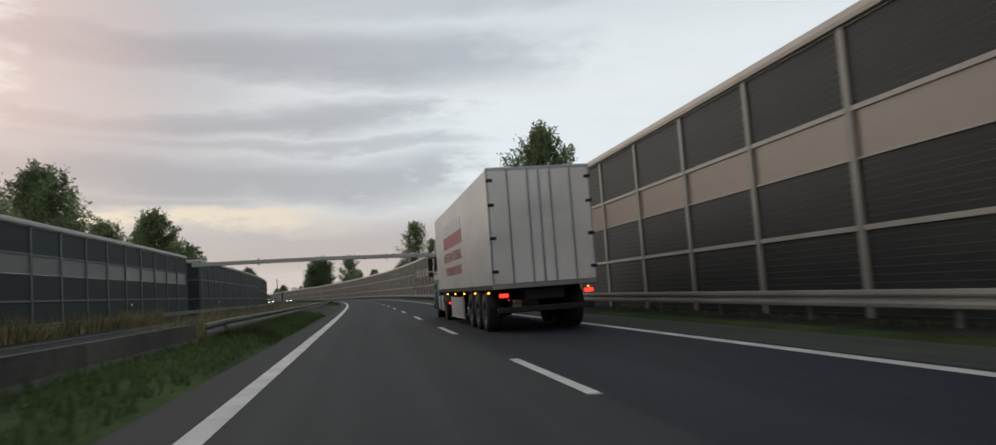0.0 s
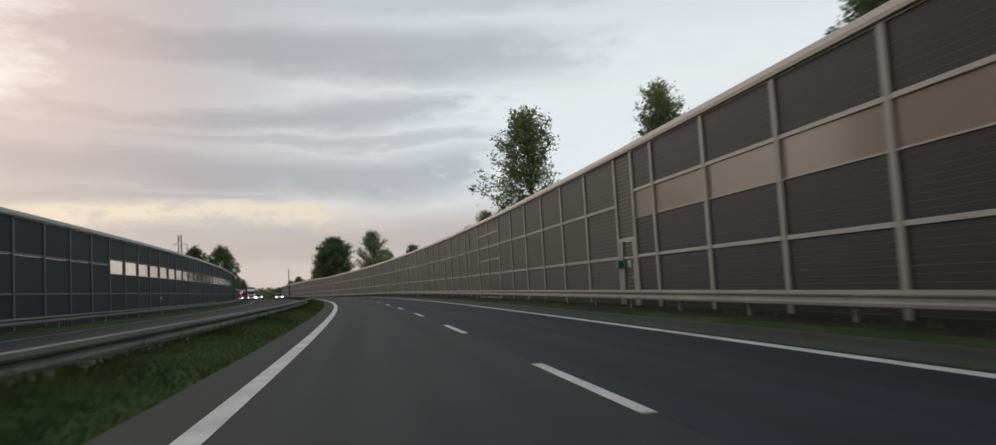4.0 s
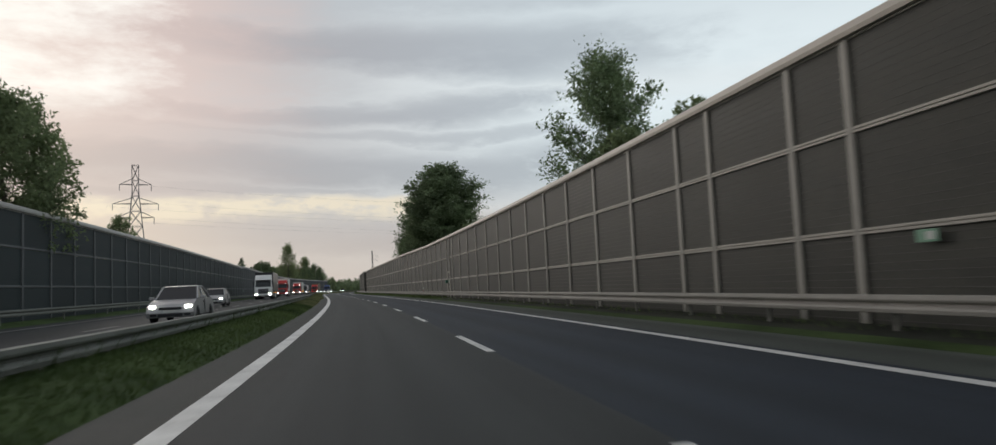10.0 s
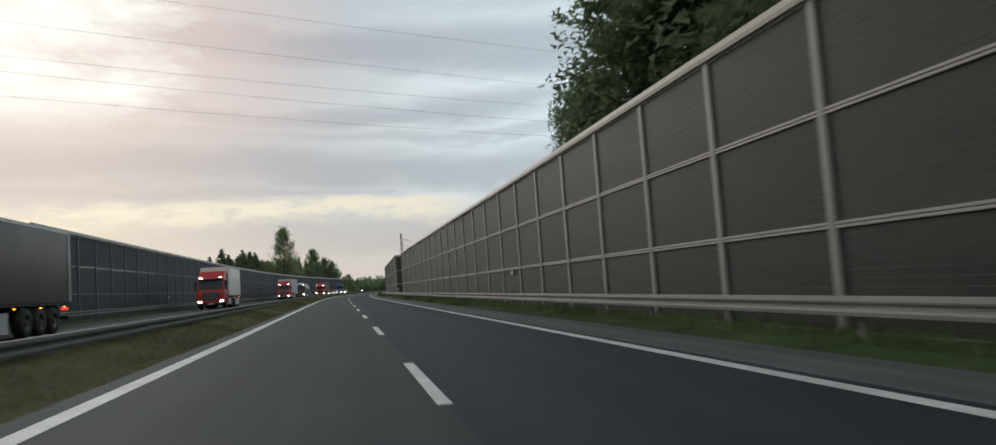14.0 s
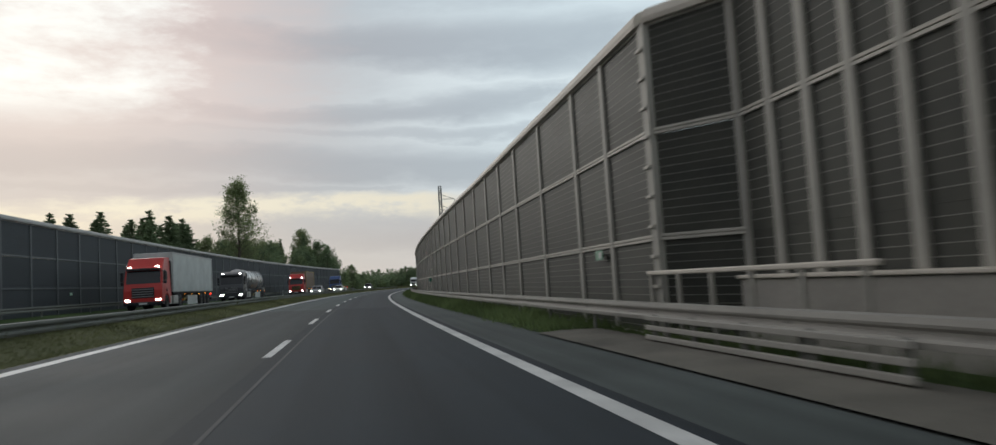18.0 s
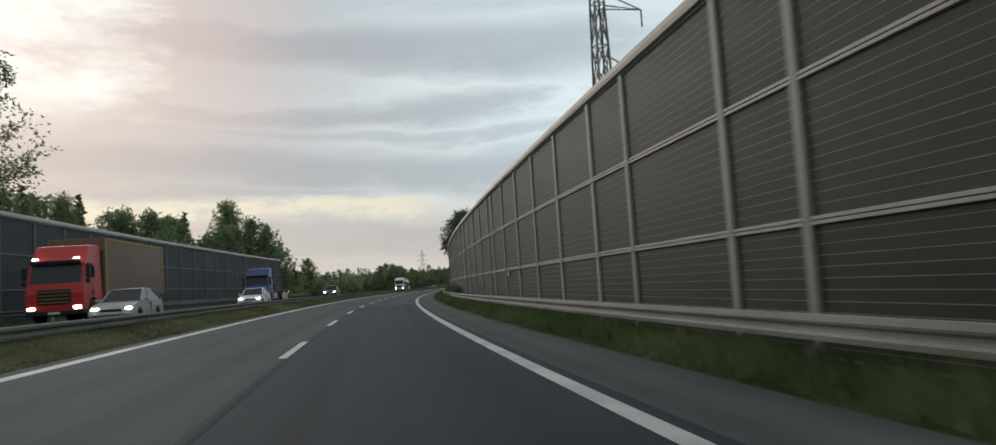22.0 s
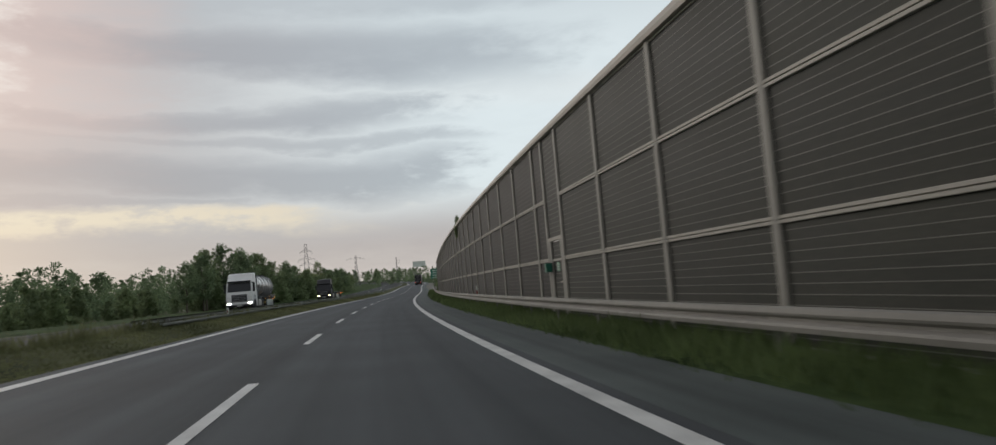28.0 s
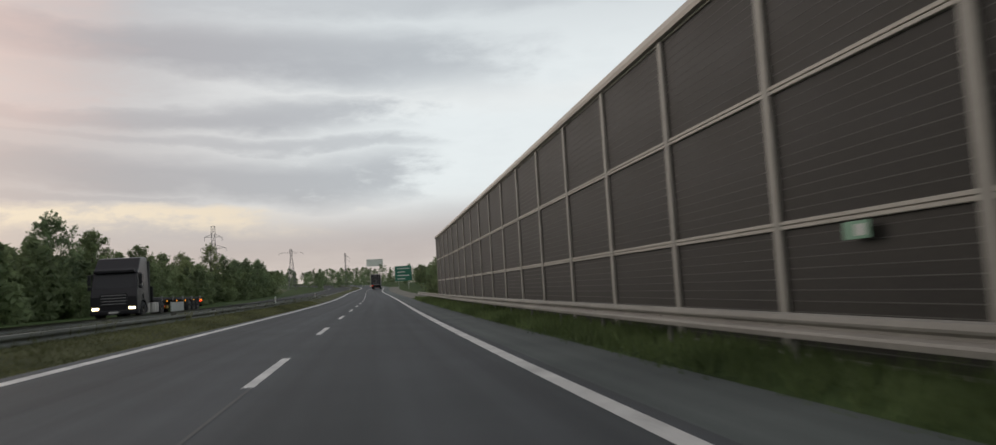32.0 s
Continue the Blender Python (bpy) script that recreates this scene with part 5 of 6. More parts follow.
def car(label, mat, kind="hatch", lamps=L_HEAD):
    """A car, its nose at y = 0 looking along +y."""
    t = tagged(new("car"), label, "car", "cars on the road")
    top = 1.47 if kind != "suv" else 1.72
    L = 4.2 if kind != "sedan" else 4.6
    lift = 0.0 if kind != "suv" else 0.14
    bm = bmesh.new()
    ya, ra, zl = -L + 0.85, 0.37, 0.24 + lift

    def arch(y):
        return [(y + sg * ra * math.cos(q), max(zl, 0.32 + lift * 0.3 + ra * math.sin(q))) for sg, q in ((-1, 0.0), (-1, 0.55), (-1, 1.1), (1, 1.5), (1, 1.0), (1, 0.5), (1, 0.0))]

    prism(bm, [(-L, 0.38 + lift), (-L + 0.03, 0.64 + lift), (-L + 0.08, 0.88 + lift), (-L + 0.22, 0.96 + lift), (-1.15, 0.93 + lift), (-0.62, 0.86 + lift), (-0.22, 0.75 + lift), (-0.04, 0.62 + lift), (0.0, 0.42 + lift), (-0.06, zl)]
          + [(-0.85 - (y + 0.85), z) for y, z in arch(-0.85)] + [(ya - (y - ya), z) for y, z in arch(ya)] + [(-L + 0.1, zl)], -0.88, 0.88, 0.07)
    part("car_body", bm, mat, t)
    yb = -L + (0.75 if kind == "sedan" else 0.12)
    bm = bmesh.new()
    prism(bm, [(-1.1, 0.90 + lift), (-1.95, top - 0.04), (-2.4, top), (-3.2 if kind != "sedan" else -3.0, top - 0.02), (yb - 0.0, 0.93 + lift)], -0.80, 0.80, 0.20)
    soften(bm, 0.04)
    part("cabin", bm, P_GLASS, t, "dark glazed cabin")
    bm = bmesh.new()
    prism(bm, [(-1.93, top - 0.03), (-2.4, top + 0.015), (-3.2 if kind != "sedan" else -3.0, top - 0.005), (-3.3 if kind != "sedan" else -3.1, top - 0.08), (-1.98, top - 0.06)], -0.655, 0.655, 0.02)
    part("roof", bm, mat, t)
    for sx in (-1, 1):
        bm = bmesh.new()
        rod(bm, (sx * 0.795, -1.18, 0.93 + lift), (sx * 0.65, -1.97, top - 0.03), 0.035, 0.03, 6)
        rod(bm, (sx * 0.80, yb - 0.02, 0.95 + lift), (sx * 0.66, -3.2 if kind != "sedan" else -3.0, top - 0.03), 0.05, 0.04, 6)
        rod(bm, (sx * 0.80, -2.35, 0.93 + lift), (sx * 0.655, -2.4, top - 0.02), 0.03, 0.03, 6)
        part("window_pillar", bm, mat, t)
        bm = bmesh.new()
        box(bm, sx * 0.98 - 0.09, sx * 0.98 + 0.09, -1.42, -1.28, 0.92 + lift, 1.06 + lift, 0.03)
        part("mirror", bm, mat, t)
        bm = bmesh.new()
        box(bm, sx * 0.66 - 0.12, sx * 0.66 + 0.12, -0.16, 0.0, 0.60 + lift, 0.71 + lift, 0.03)
        part("headlight", bm, lamps, t, "lit headlight")
        slab("tail_light", L_RED, t, sx * 0.68 - 0.12, sx * 0.68 + 0.12, -L - 0.01, -L + 0.06, 0.68 + lift, 0.86 + lift, 0.02)
        for yy in (-0.85, -L + 0.85):
            wheel(t, sx * 0.78, yy, 0.32 + lift * 0.3, 0.21, sx)
        slab("door_line", P_BLACK, t, sx * 0.855, sx * 0.885, -2.36, -2.345, 0.36 + lift, 0.90 + lift, 0.0)
        slab("door_handle", P_BLACK, t, sx * 0.85, sx * 0.89, -2.28, -2.12, 0.78 + lift, 0.81 + lift, 0.005)
        slab("sill", P_BLACK, t, sx * 0.80, sx * 0.89, ya + 0.45, -1.30, 0.20 + lift, 0.29 + lift, 0.015)
        slab("fog_lamp", P_BLACK, t, sx * 0.62 - 0.12, sx * 0.62 + 0.12, -0.06, 0.006, 0.30 + lift, 0.40 + lift, 0.02)
    slab("grille", P_BLACK, t, -0.42, 0.42, -0.05, 0.012, 0.54 + lift, 0.64 + lift, 0.02)
    slab("air_intake", P_BLACK, t, -0.46, 0.46, -0.05, 0.012, 0.28 + lift, 0.40 + lift, 0.02)
    slab("rear_bumper", P_BLACK, t, -0.84, 0.84, -L - 0.03, -L + 0.1, 0.30 + lift, 0.44 + lift, 0.03)
    slab("rear_plate", P_PLATE, t, -0.26, 0.26, -L - 0.045, -L - 0.028, 0.46 + lift, 0.57 + lift, 0.004)
    slab("number_plate", P_PLATE, t, -0.26, 0.26, 0.008, 0.022, 0.42 + lift, 0.52 + lift, 0.004, "pale number plate")
    return t


def oncoming(t, s, d):
    t.matrix_basis = at_road(s, d, 0.01, math.pi)
    return t


hero = lorry("green and white articulated lorry with a dirty white trailer", P_GREEN, "box", P_TRAILER, stripes=True, text=True, high=3.55, roof_lamps=False)
hero.matrix_basis = at_road(33.95, 2.08, 0.0)
oncoming(lorry("white lorry with a dark trailer, headlights lit", P_WHITE, "canvas", P_BLACK, lamps=L_HEAD, roof_lamps=False), 365.5, -12.9)
oncoming(lorry("red lorry with a pale box trailer, headlights lit", P_RED, "canvas", P_TRAILER, length=9.0), 424.4, -12.9)
oncoming(lorry("red lorry with a light grey trailer, headlights lit", P_RED, "canvas", P_SKIRT), 504.6, -12.9)
oncoming(lorry("dark lorry with a shiny steel tank trailer", P_DGREY, "tank", P_STEEL, length=11.5, high=3.18, accent=P_SILVER), 535.2, -12.9)
oncoming(lorry("red lorry with a brown picture-printed trailer", P_RED, "canvas", P_BROWN, accent=P_YELLOW, length=9.5), 582.7, -12.9)
oncoming(car("silver car with lit headlights in the passing lane", P_SILVER, "hatch", L_HEAD), 578.9, -9.2)
oncoming(car("white hatchback with lit headlights", P_WHITE, "hatch"), 607.2, -9.2)
oncoming(lorry("blue lorry with a row of low lamps", P_BLUE, "flat", P_BLUE, lamps=L_WARM, length=9.0, roof_lamps=False), 627.6, -12.9)
oncoming(car("dark sport utility car with lit headlights", P_BLACK, "suv"), 653.4, -9.2)
oncoming(lorry("white lorry with a polished tank trailer", P_WHITE, "tank", P_STEEL, length=9.5, roof_lamps=False), 761.2, -12.9)
oncoming(lorry("black lorry with an empty flatbed trailer", P_BLACK, "flat", P_BLACK, lamps=L_WARM, accent=P_SILVER, roof_lamps=False), 823.1, -12.9)
oncoming(car("grey saloon car with glaring headlights", P_SILVER, "sedan"), 278.4, -9.2)
oncoming(car("silver estate car with lit headlights", P_SILVER, "hatch"), 312.0, -12.8)
ahead = lorry("dark articulated lorry driving away far along the road", P_RED, "box", P_BLACK, roof_lamps=False)
ahead.matrix_basis = at_road(1010, 1.9, 0.0)


# ---- gantry over the road ----
def gantry():
    t = tagged(new("gantry"), "pale grey steel tube gantry across both carriageways", "gantry")
    t.matrix_basis = at_road(80.0, 0.0)

    def q(d, z):
        return Vector((d, 0.0, z))

    def rise(d):
        """The beam's height: bowed, and lower on the near side."""
        u = (d + 18.5) / 25.4
        return 5.30 - 0.52 * u + 0.10 * math.sin(math.pi * min(1.0, max(0.0, u)))

    for d in (7.15, -19.55):
        e = rise(d) - 5.18
        bm = bmesh.new()
        rod(bm, q(d, -0.3), q(d, 4.7 + e), 0.26, 0.24, 20)
        part("pole", bm, M_GALV, t, smooth=True)
        for z in (1.0, 2.2, 3.9):
            bm = bmesh.new()
            rod(bm, q(d, z - 0.04), q(d, z + 0.04), 0.36, 0.36, 20)
            part("flange", bm, M_GALV, t)
        slab("footing", M_CONC, t, d - 0.45, d + 0.45, -0.45, 0.45, -0.4, 0.95, 0.03)
        bm = bmesh.new()
        prism(bm, [(-0.2, 4.5 + e), (0.2, 4.5 + e), (0.2, 5.45 + e), (-0.2, 5.45 + e)], d - 0.3, d + 0.3)
        soften(bm, 0.06)
        part("elbow", bm, M_GALV, t)
    n = 8
    for i in range(n):
        a, b = -18.5 + 25.4 * i / n, -18.5 + 25.4 * (i + 1) / n
        za, zb = rise(a), rise(b)
        bm = bmesh.new()
        for v in box(bm, a, b, -0.19, 0.19, -0.2, 0.2, 0.04):
            v.co.z += rise(v.co.x)
        part("beam", bm, M_GALV, t)
        if i in (1, 3, 4, 5, 6):
            bm = bmesh.new()
            rod(bm, q(b - 0.05, zb), q(b + 0.05, zb), 0.38, 0.38, 20)
            part("flange", bm, M_GALV, t)
        if i in (1, 2, 4, 5):
            slab("sensor_box", M_GALV, t, b + 0.9, b + 1.05, -0.3, -0.19, zb - 0.3, zb - 0.05, 0.02)
    bm = bmesh.new()
    rod(bm, q(7.4, 4.8), q(7.4, 6.3), 0.05, 0.04, 10)
    part("mast", bm, M_GALV, t)
    bm = bmesh.new()
    bmesh.ops.create_uvsphere(bm, u_segments=16, v_segments=8, radius=0.3, matrix=Matrix.Translation((7.4, 0, 6.5)) @ Matrix.Diagonal((1, 0.45, 0.8, 1)))
    part("lamp_head", bm, M_GALV, t, "oval lamp head on a mast", smooth=True)
    slab("cabinet", M_GALV, t, 8.0, 8.5, -1.0, -0.4, 0.0, 1.2, 0.02)


M_GALV = material("painted_steel", (0.42, 0.42, 0.38), 0.5, 0.2, 0.12, 8, 0.05, 0.6)
gantry()


# ---- service gates in the barrier ----
def gate(s0, s1, d, high):
    H = H_B if high else H_A
    t = tagged(new("service_gate"), "narrow dark steel service door in the barrier", "gate", "service doors in the barrier")
    m, w = chord(pt(s0, d), pt(s1, d), 1)
    t.matrix_basis = m
    h = w / 2

    def sl(name, mat, y0, y1, z0, z1, x0=-0.06, x1=0.04, bv=0.01, label=""):
        return slab(name, mat, t, x0, x1, y0, y1, z0, z1, bv, label)

    me = panel_mesh("upper_panel", H - 2.62, M_PANEL)
    o = link_mesh("upper_panel", me, None, t)
    o.matrix_basis = Matrix.Translation((0, 0, 2.58)) @ Matrix.Diagonal((1, (w - 0.02) / 4, 1, 1))
    sl("lintel", M_RAIL, -h, h, 2.46, 2.58, -0.1, 0.05)
    sl("jamb", M_POST, -h + 0.08, -h + 0.42, -0.1, 2.46, -0.09)
    sl("jamb", M_POST, h - 0.42, h - 0.08, -0.1, 2.46, -0.09)
    me = panel_mesh("door_leaf", 2.38, M_PANEL_G)
    leaf = link_mesh("door_leaf", me, None, t)
    leaf.matrix_basis = Matrix.Translation((0.01, 0, 0.05)) @ Matrix.Diagonal((1, (w - 0.84) / 4, 1, 1))
    a, b = -h + 0.42, h - 0.42
    for z0, z1 in ((0.40, 0.45), (1.80, 1.87)):
        sl("door_rail", M_RAIL, a, b, z0, z1, -0.07, -0.03, 0.008)
    sign = sl("door_sign", M_SIGNE, -0.2, 0.2, 1.47, 1.76, -0.05, -0.036, 0.004, "pale green exit sign")
    for k in range(3):
        slab("sign_bar", M_SIGNW, sign, -0.056, -0.05, -0.16, 0.16, 1.52 + 0.08 * k, 1.55 + 0.08 * k, 0.0)
    sl("call_box", M_SIGNG, h - 0.40, h - 0.10, 1.46, 1.76, -0.30, -0.095, 0.015, "small green box on the jamb")
    sl("door_handle", M_CAP, a + 0.06, a + 0.2, 1.10, 1.14, -0.11, -0.05, 0.01)
    o = link_mesh("cap", ME["cap"], None, t)
    o.matrix_basis = Matrix.Translation((0, 0, H)) @ Matrix.Diagonal((1, w / 4, 1, 1))
    for o in t.children:
        o.matrix_parent_inverse = Matrix()


M_SIGNW = material("sign_white", (0.62, 0.66, 0.60), 0.5, 0, 0.08, 6, 0.0, 1.0)
M_SIGNG = material("sign_green", (0.02, 0.16, 0.10), 0.45, 0, 0.08, 6, 0.0, 1.0)
M_SIGNE = material("exit_sign_green", (0.22, 0.42, 0.28), 0.5, 0, 0.1, 6, 0.0, 1.0)
M_SIGNR = material("reflector_red", (0.26, 0.05, 0.04), 0.4, 0, 0.1, 6, 0.0, 1.0)


for a, b, hi in ((123.25, 125.1, False), (317.85, 319.7, False), (516.25, 518.35, True), (707.95, 710.1, True)):
    gate(a, b, D_W, hi)

# exit signs on the barrier and plates on the guardrail
for s in (91.8, 187.2, 258.0, 384.8, 466.6, 579.8, 681.0, 785.6):
    t = tagged(new("exit_sign"), "small pale green direction sign on the barrier", "sign", "small signs on the barrier")
    t.matrix_basis = at_road(s, {91.8: 7.22, 466.6: 7.05}.get(s, 7.36), 1.66)
    slab("plate", M_SIGNE, t, -0.03, -0.015, -0.26, 0.26, -0.11, 0.11, 0.008)
    slab("symbol", M_SIGNW, t, -0.036, -0.03, -0.2, 0.02, -0.07, 0.07, 0.004)
    slab("bracket", M_ZINCD, t, -0.015, 0.09, -0.04, 0.04, -0.04, 0.04, 0.005)
for s in (59.0, 96.1, 133.0, 170.0, 397.0, 434.0, 471.0, 508.0):
    t = tagged(new("exit_sign"), "small pale direction sign on the far barrier", "sign", "small signs on the barrier")
    t.matrix_basis = at_road(s, D_L + 0.13, 1.46)
    slab("plate", M_SIGNE, t, 0.015, 0.03, -0.24, 0.24, -0.1, 0.1, 0.008)
    slab("symbol", M_SIGNW, t, 0.03, 0.036, -0.18, 0.02, -0.06, 0.06, 0.004)
    slab("bracket", M_ZINCD, t, -0.09, 0.015, -0.04, 0.04, -0.04, 0.04, 0.005)
for s in (331.9, 431.0, 532.2, 623.5, 724.9):
    t = tagged(new("delineator"), "white post plate with a red reflector on the guardrail", "road marker", "markers on the guardrail")
    t.matrix_basis = at_road(s, 6.56, 0.68)
    slab("plate", M_SIGNW, t, -0.03, 0.03, -0.075, 0.075, 0.2, 0.46, 0.012)
    slab("reflector", M_SIGNR, t, -0.034, 0.034, -0.078, 0.078, 0.02, 0.22, 0.01)
    slab("foot", M_ZINCD, t, -0.015, 0.015, -0.03, 0.03, -0.3, 0.03, 0.005)
for s, d, z in ((560, -16.9, 0), (592, -16.9, 0), (640, -16.9, 0), (727.8, -6.55, -0.25), (790, -6.6, 0), (842, -6.6, 0), (884, -6.6, 0)):
    t = tagged(new("delineator"), "slim white road marker post in the grass", "road marker", "marker posts in the grass")
    t.matrix_basis = at_road(s, d, z)
    slab("plate", M_SIGNW, t, -0.05, 0.05, -0.05, 0.05, -0.15, 0.95, 0.02)
    slab("reflector", M_SIGNR, t, -0.02, 0.02, -0.054, 0.054, 0.66, 0.84, 0.005)

# ladder-like frame on the barrier
t = tagged(new("access_frame"), "pale steel frame of extra rails on the barrier", "frame")
t.matrix_basis = at_road(152.5, D_W)
for z in (0.14, 2.86, 4.76):
    for y0, y1 in ((-3.8, 0.0), (0.12, 3.9)):
        slab("cross_rail", M_RAIL, t, -0.095, -0.03, y0, y1, z - 0.05, z + 0.05, 0.01)

# culvert: concrete base and low railing
t = tagged(new("culvert_parapet"), "pale concrete base wall below the recessed barrier", "parapet")
t.matrix_basis = at_road(458.6, 7.9)
slab("base_wall", M_CONC, t, -0.12, 0.13, -2.95, 2.9, -0.4, 1.05, 0.03)
slab("coping", M_CAP, t, -0.17, 0.12, -3.0, 2.95, 1.05, 1.11, 0.015)
t = tagged(new("hand_rail"), "pale steel hand rail on short posts over the culvert", "railing")
t.matrix_basis = at_road(460.3, 7.0)
slab("bar", M_CAP, t, -0.035, 0.035, -3.3, 3.3, 1.16, 1.24, 0.02)
for k in range(6):
    slab("railing_post", M_POST, t, -0.03, 0.03, -3.1 + 1.24 * k, -3.02 + 1.24 * k, -0.3, 1.17, 0.01)
t = tagged(new("low_railing"), "low weathered steel railing by the culvert", "railing")
t.matrix_basis = at_road(459.0, 6.35)
for z in (0.12, 0.28, 0.44):
    slab("bar", M_ZINC, t, -0.03, 0.03, -3.2, 3.2, z - 0.04, z + 0.04, 0.012)
for k in range(5):
    slab("railing_post", M_ZINCD, t, 0.03, 0.09, -3.1 + 1.5 * k, -3.0 + 1.5 * k, -0.3, 0.5, 0.01)
setting(strip("pavement_strip", 450, 466, [(5.35, 0.012), (5.9, 0.05), (6.7, 0.06)], M_DIRT), "pale sandy strip by the culvert")

setting(strip("ground_sandy_verge", 866, 1040, [(5.45, 0.0), (6.0, 0.06), (7.4, 0.09), (8.2, 0.07)], M_DIRT), "pale sandy verge beyond the barrier")

# low concrete wall in the median at the start
t = tagged(new("concrete_barrier"), "low stained concrete barrier in the median", "barrier")
for i in range(13):
    a = -84 + 8 * i
    m, w = chord(pt(a, -6.4), pt(min(a + 8, 19.5), -6.4), -1)
    bm = bmesh.new()
    prism(bm, [(-0.3, -0.2), (0.3, -0.2), (0.24, 0.2), (0.1, 0.32), (0.08, 0.66), (-0.08, 0.66), (-0.1, 0.32), (-0.24, 0.2)], -w / 2 + 0.01, w / 2 - 0.01)
    o = part("segment", bm, M_CONCD, t)
    o.matrix_basis = m @ Matrix.Rotation(math.pi / 2, 4, "Z")
guardrail("weathered steel guardrail that begins at a concrete wall", 19.5, 24, -6.1, (0.66, 0.70), -1)


# ---- signs ahead ----
def board(s, d, w, z0, z1, mat, label, bars):
    t = tagged(new("road_sign"), label, "road sign")
    t.matrix_basis = at_road(s, d)
    slab("panel", mat, t, -w / 2, w / 2, -0.03, 0.03, z0, z1, 0.02)
    slab("border", M_SIGNW, t, -w / 2 + 0.08, w / 2 - 0.08, -0.036, -0.03, z1 - 0.14, z1 - 0.08, 0.0)
    for k in range(bars):
        z = z0 + (z1 - z0) * (k + 0.6) / (bars + 0.4)
        slab("text_bar", M_SIGNW, t, -w * 0.36, w * (0.36 if k % 2 else 0.1), -0.036, -0.03, z - 0.14, z + 0.1, 0.0)
    for sx in (-1, 1):
        slab("leg", M_GALV, t, sx * w * 0.3 - 0.06, sx * w * 0.3 + 0.06, 0.04, 0.16, -0.5, z1 - 0.2, 0.01)
    return t


board(985, 9.4, 4.4, 2.2, 6.2, M_SIGNG, "large green direction sign on steel legs", 4)
board(1106.2, 6.8, 7.0, 8.0, 11.0, M_SIGNW, "wide pale board high over the road far ahead", 0)


# ---- pylons and wires ----
def pylon(s, d, h, kind="lattice", label="grey steel lattice power pylon"):
    t = tagged(new("pylon"), label, "pylon", "power pylons")
    p = pt(s, d)
    if abs(d) > 40:
        p.z = -0.6 + 0.35 * (p.z + 0.6)
    t.matrix_basis = Matrix.Translation(p) @ Matrix.Rotation(heading(s) + 0.2, 4, "Z")
    b, top = (h * 0.10, h * 0.022) if kind != "mast" else (h * 0.03, h * 0.013)
    n = 9
    k = h / 24.0

    def half(z):
        return b + (top - b) * min(1.0, z / (h * 0.8))

    cor = ((-1, -1), (1, -1), (1, 1), (-1, 1))
    for cx, cy in cor:
        bm = bmesh.new()
        zm = h * 0.8
        rod(bm, (cx * half(0), cy * half(0), -0.5), (cx * half(zm), cy * half(zm), zm + 0.05), 0.08 * k, 0.075 * k, 5)
        rod(bm, (cx * half(zm), cy * half(zm), zm - 0.05), (cx * half(h), cy * half(h), h), 0.075 * k, 0.06 * k, 5)
        part("leg", bm, M_STEEL, t)
    for i in range(n):
        bm = bmesh.new()
        z0, z1 = h * i / n, h * (i + 1) / n
        for j in range(4):
            a, c = cor[j], cor[(j + 1) % 4]
            rod(bm, (a[0] * half(z0), a[1] * half(z0), z0), (c[0] * half(z1), c[1] * half(z1), z1), 0.04 * k, 0.04 * k, 4)
            rod(bm, (c[0] * half(z0), c[1] * half(z0), z0), (a[0] * half(z1), a[1] * half(z1), z1), 0.04 * k, 0.04 * k, 4)
            rod(bm, (a[0] * half(z1), a[1] * half(z1), z1), (c[0] * half(z1), c[1] * half(z1), z1), 0.04 * k, 0.04 * k, 4)
        part("bracing", bm, M_STEEL, t)
    arms = ((0.62, 2.9), (0.72, 3.6), (0.86, 2.5)) if kind == "lattice" else ((0.77, 3.1), (0.875, 3.4), (0.6, 2.6))
    if kind == "cat":
        arms = ((0.9, 7.0),)
    for fz, ln in arms:
        for sx in ((-1, 1) if kind != "mast" else (1,)):
            bm = bmesh.new()
            z = h * fz
            for sy in (-1, 1):
                rod(bm, (sx * half(z), sy * half(z), z), (sx * ln * k, 0, z), 0.05 * k, 0.035 * k, 4)
            rod(bm, (sx * half(z), 0, z + 1.0 * k), (sx * ln * k, 0, z), 0.06 * k, 0.05 * k, 4)
            rod(bm, (sx * ln * k, 0, z), (sx * ln * k, 0, z - 1.1 * k), 0.06 * k, 0.06 * k, 5)
            part("arm", bm, M_STEEL, t)
    return t


pylon(388.8, -35.2, 23.9)
pylon(578.5, 12.0, 17.5, "mast", "dark steel lattice mast with side arms")
pylon(997.8, -42, 22.0)
pylon(1089.5, -28.1, 16.0, "cat")
pylon(1107.5, -5.3, 14, "mast", "slim mast beyond the bend")
pylon(760, -150, 24), pylon(840, -210, 24)


def wires(a, b, zs, sag, label):
    t = tagged(new("power_line"), label, "power line")
    for off, z in zs:
        vs, fs = [], []
        for i in range(17):
            u = i / 16
            p = a.lerp(b, u) + Vector((off, 0, z - sag * 4 * u * (1 - u)))
            for dy, dz in ((0, 0.009), (0.008, -0.005), (-0.008, -0.005)):
                vs.append(p + Vector((0, dy, dz)))
        for i in range(16):
            for j in range(3):
                k = (j + 1) % 3
                fs.append((3 * i + j, 3 * i + k, 3 * i + 3 + k, 3 * i + 3 + j))
        raw("wire", vs, fs, M_STEEL, t)


wires(pt(388.8, -35.2), pt(430, 120), ((-4, 14.5), (4, 14.5), (-5, 17), (5, 17), (0, 20.5)), 3.0, "thin dark power lines crossing the sky")

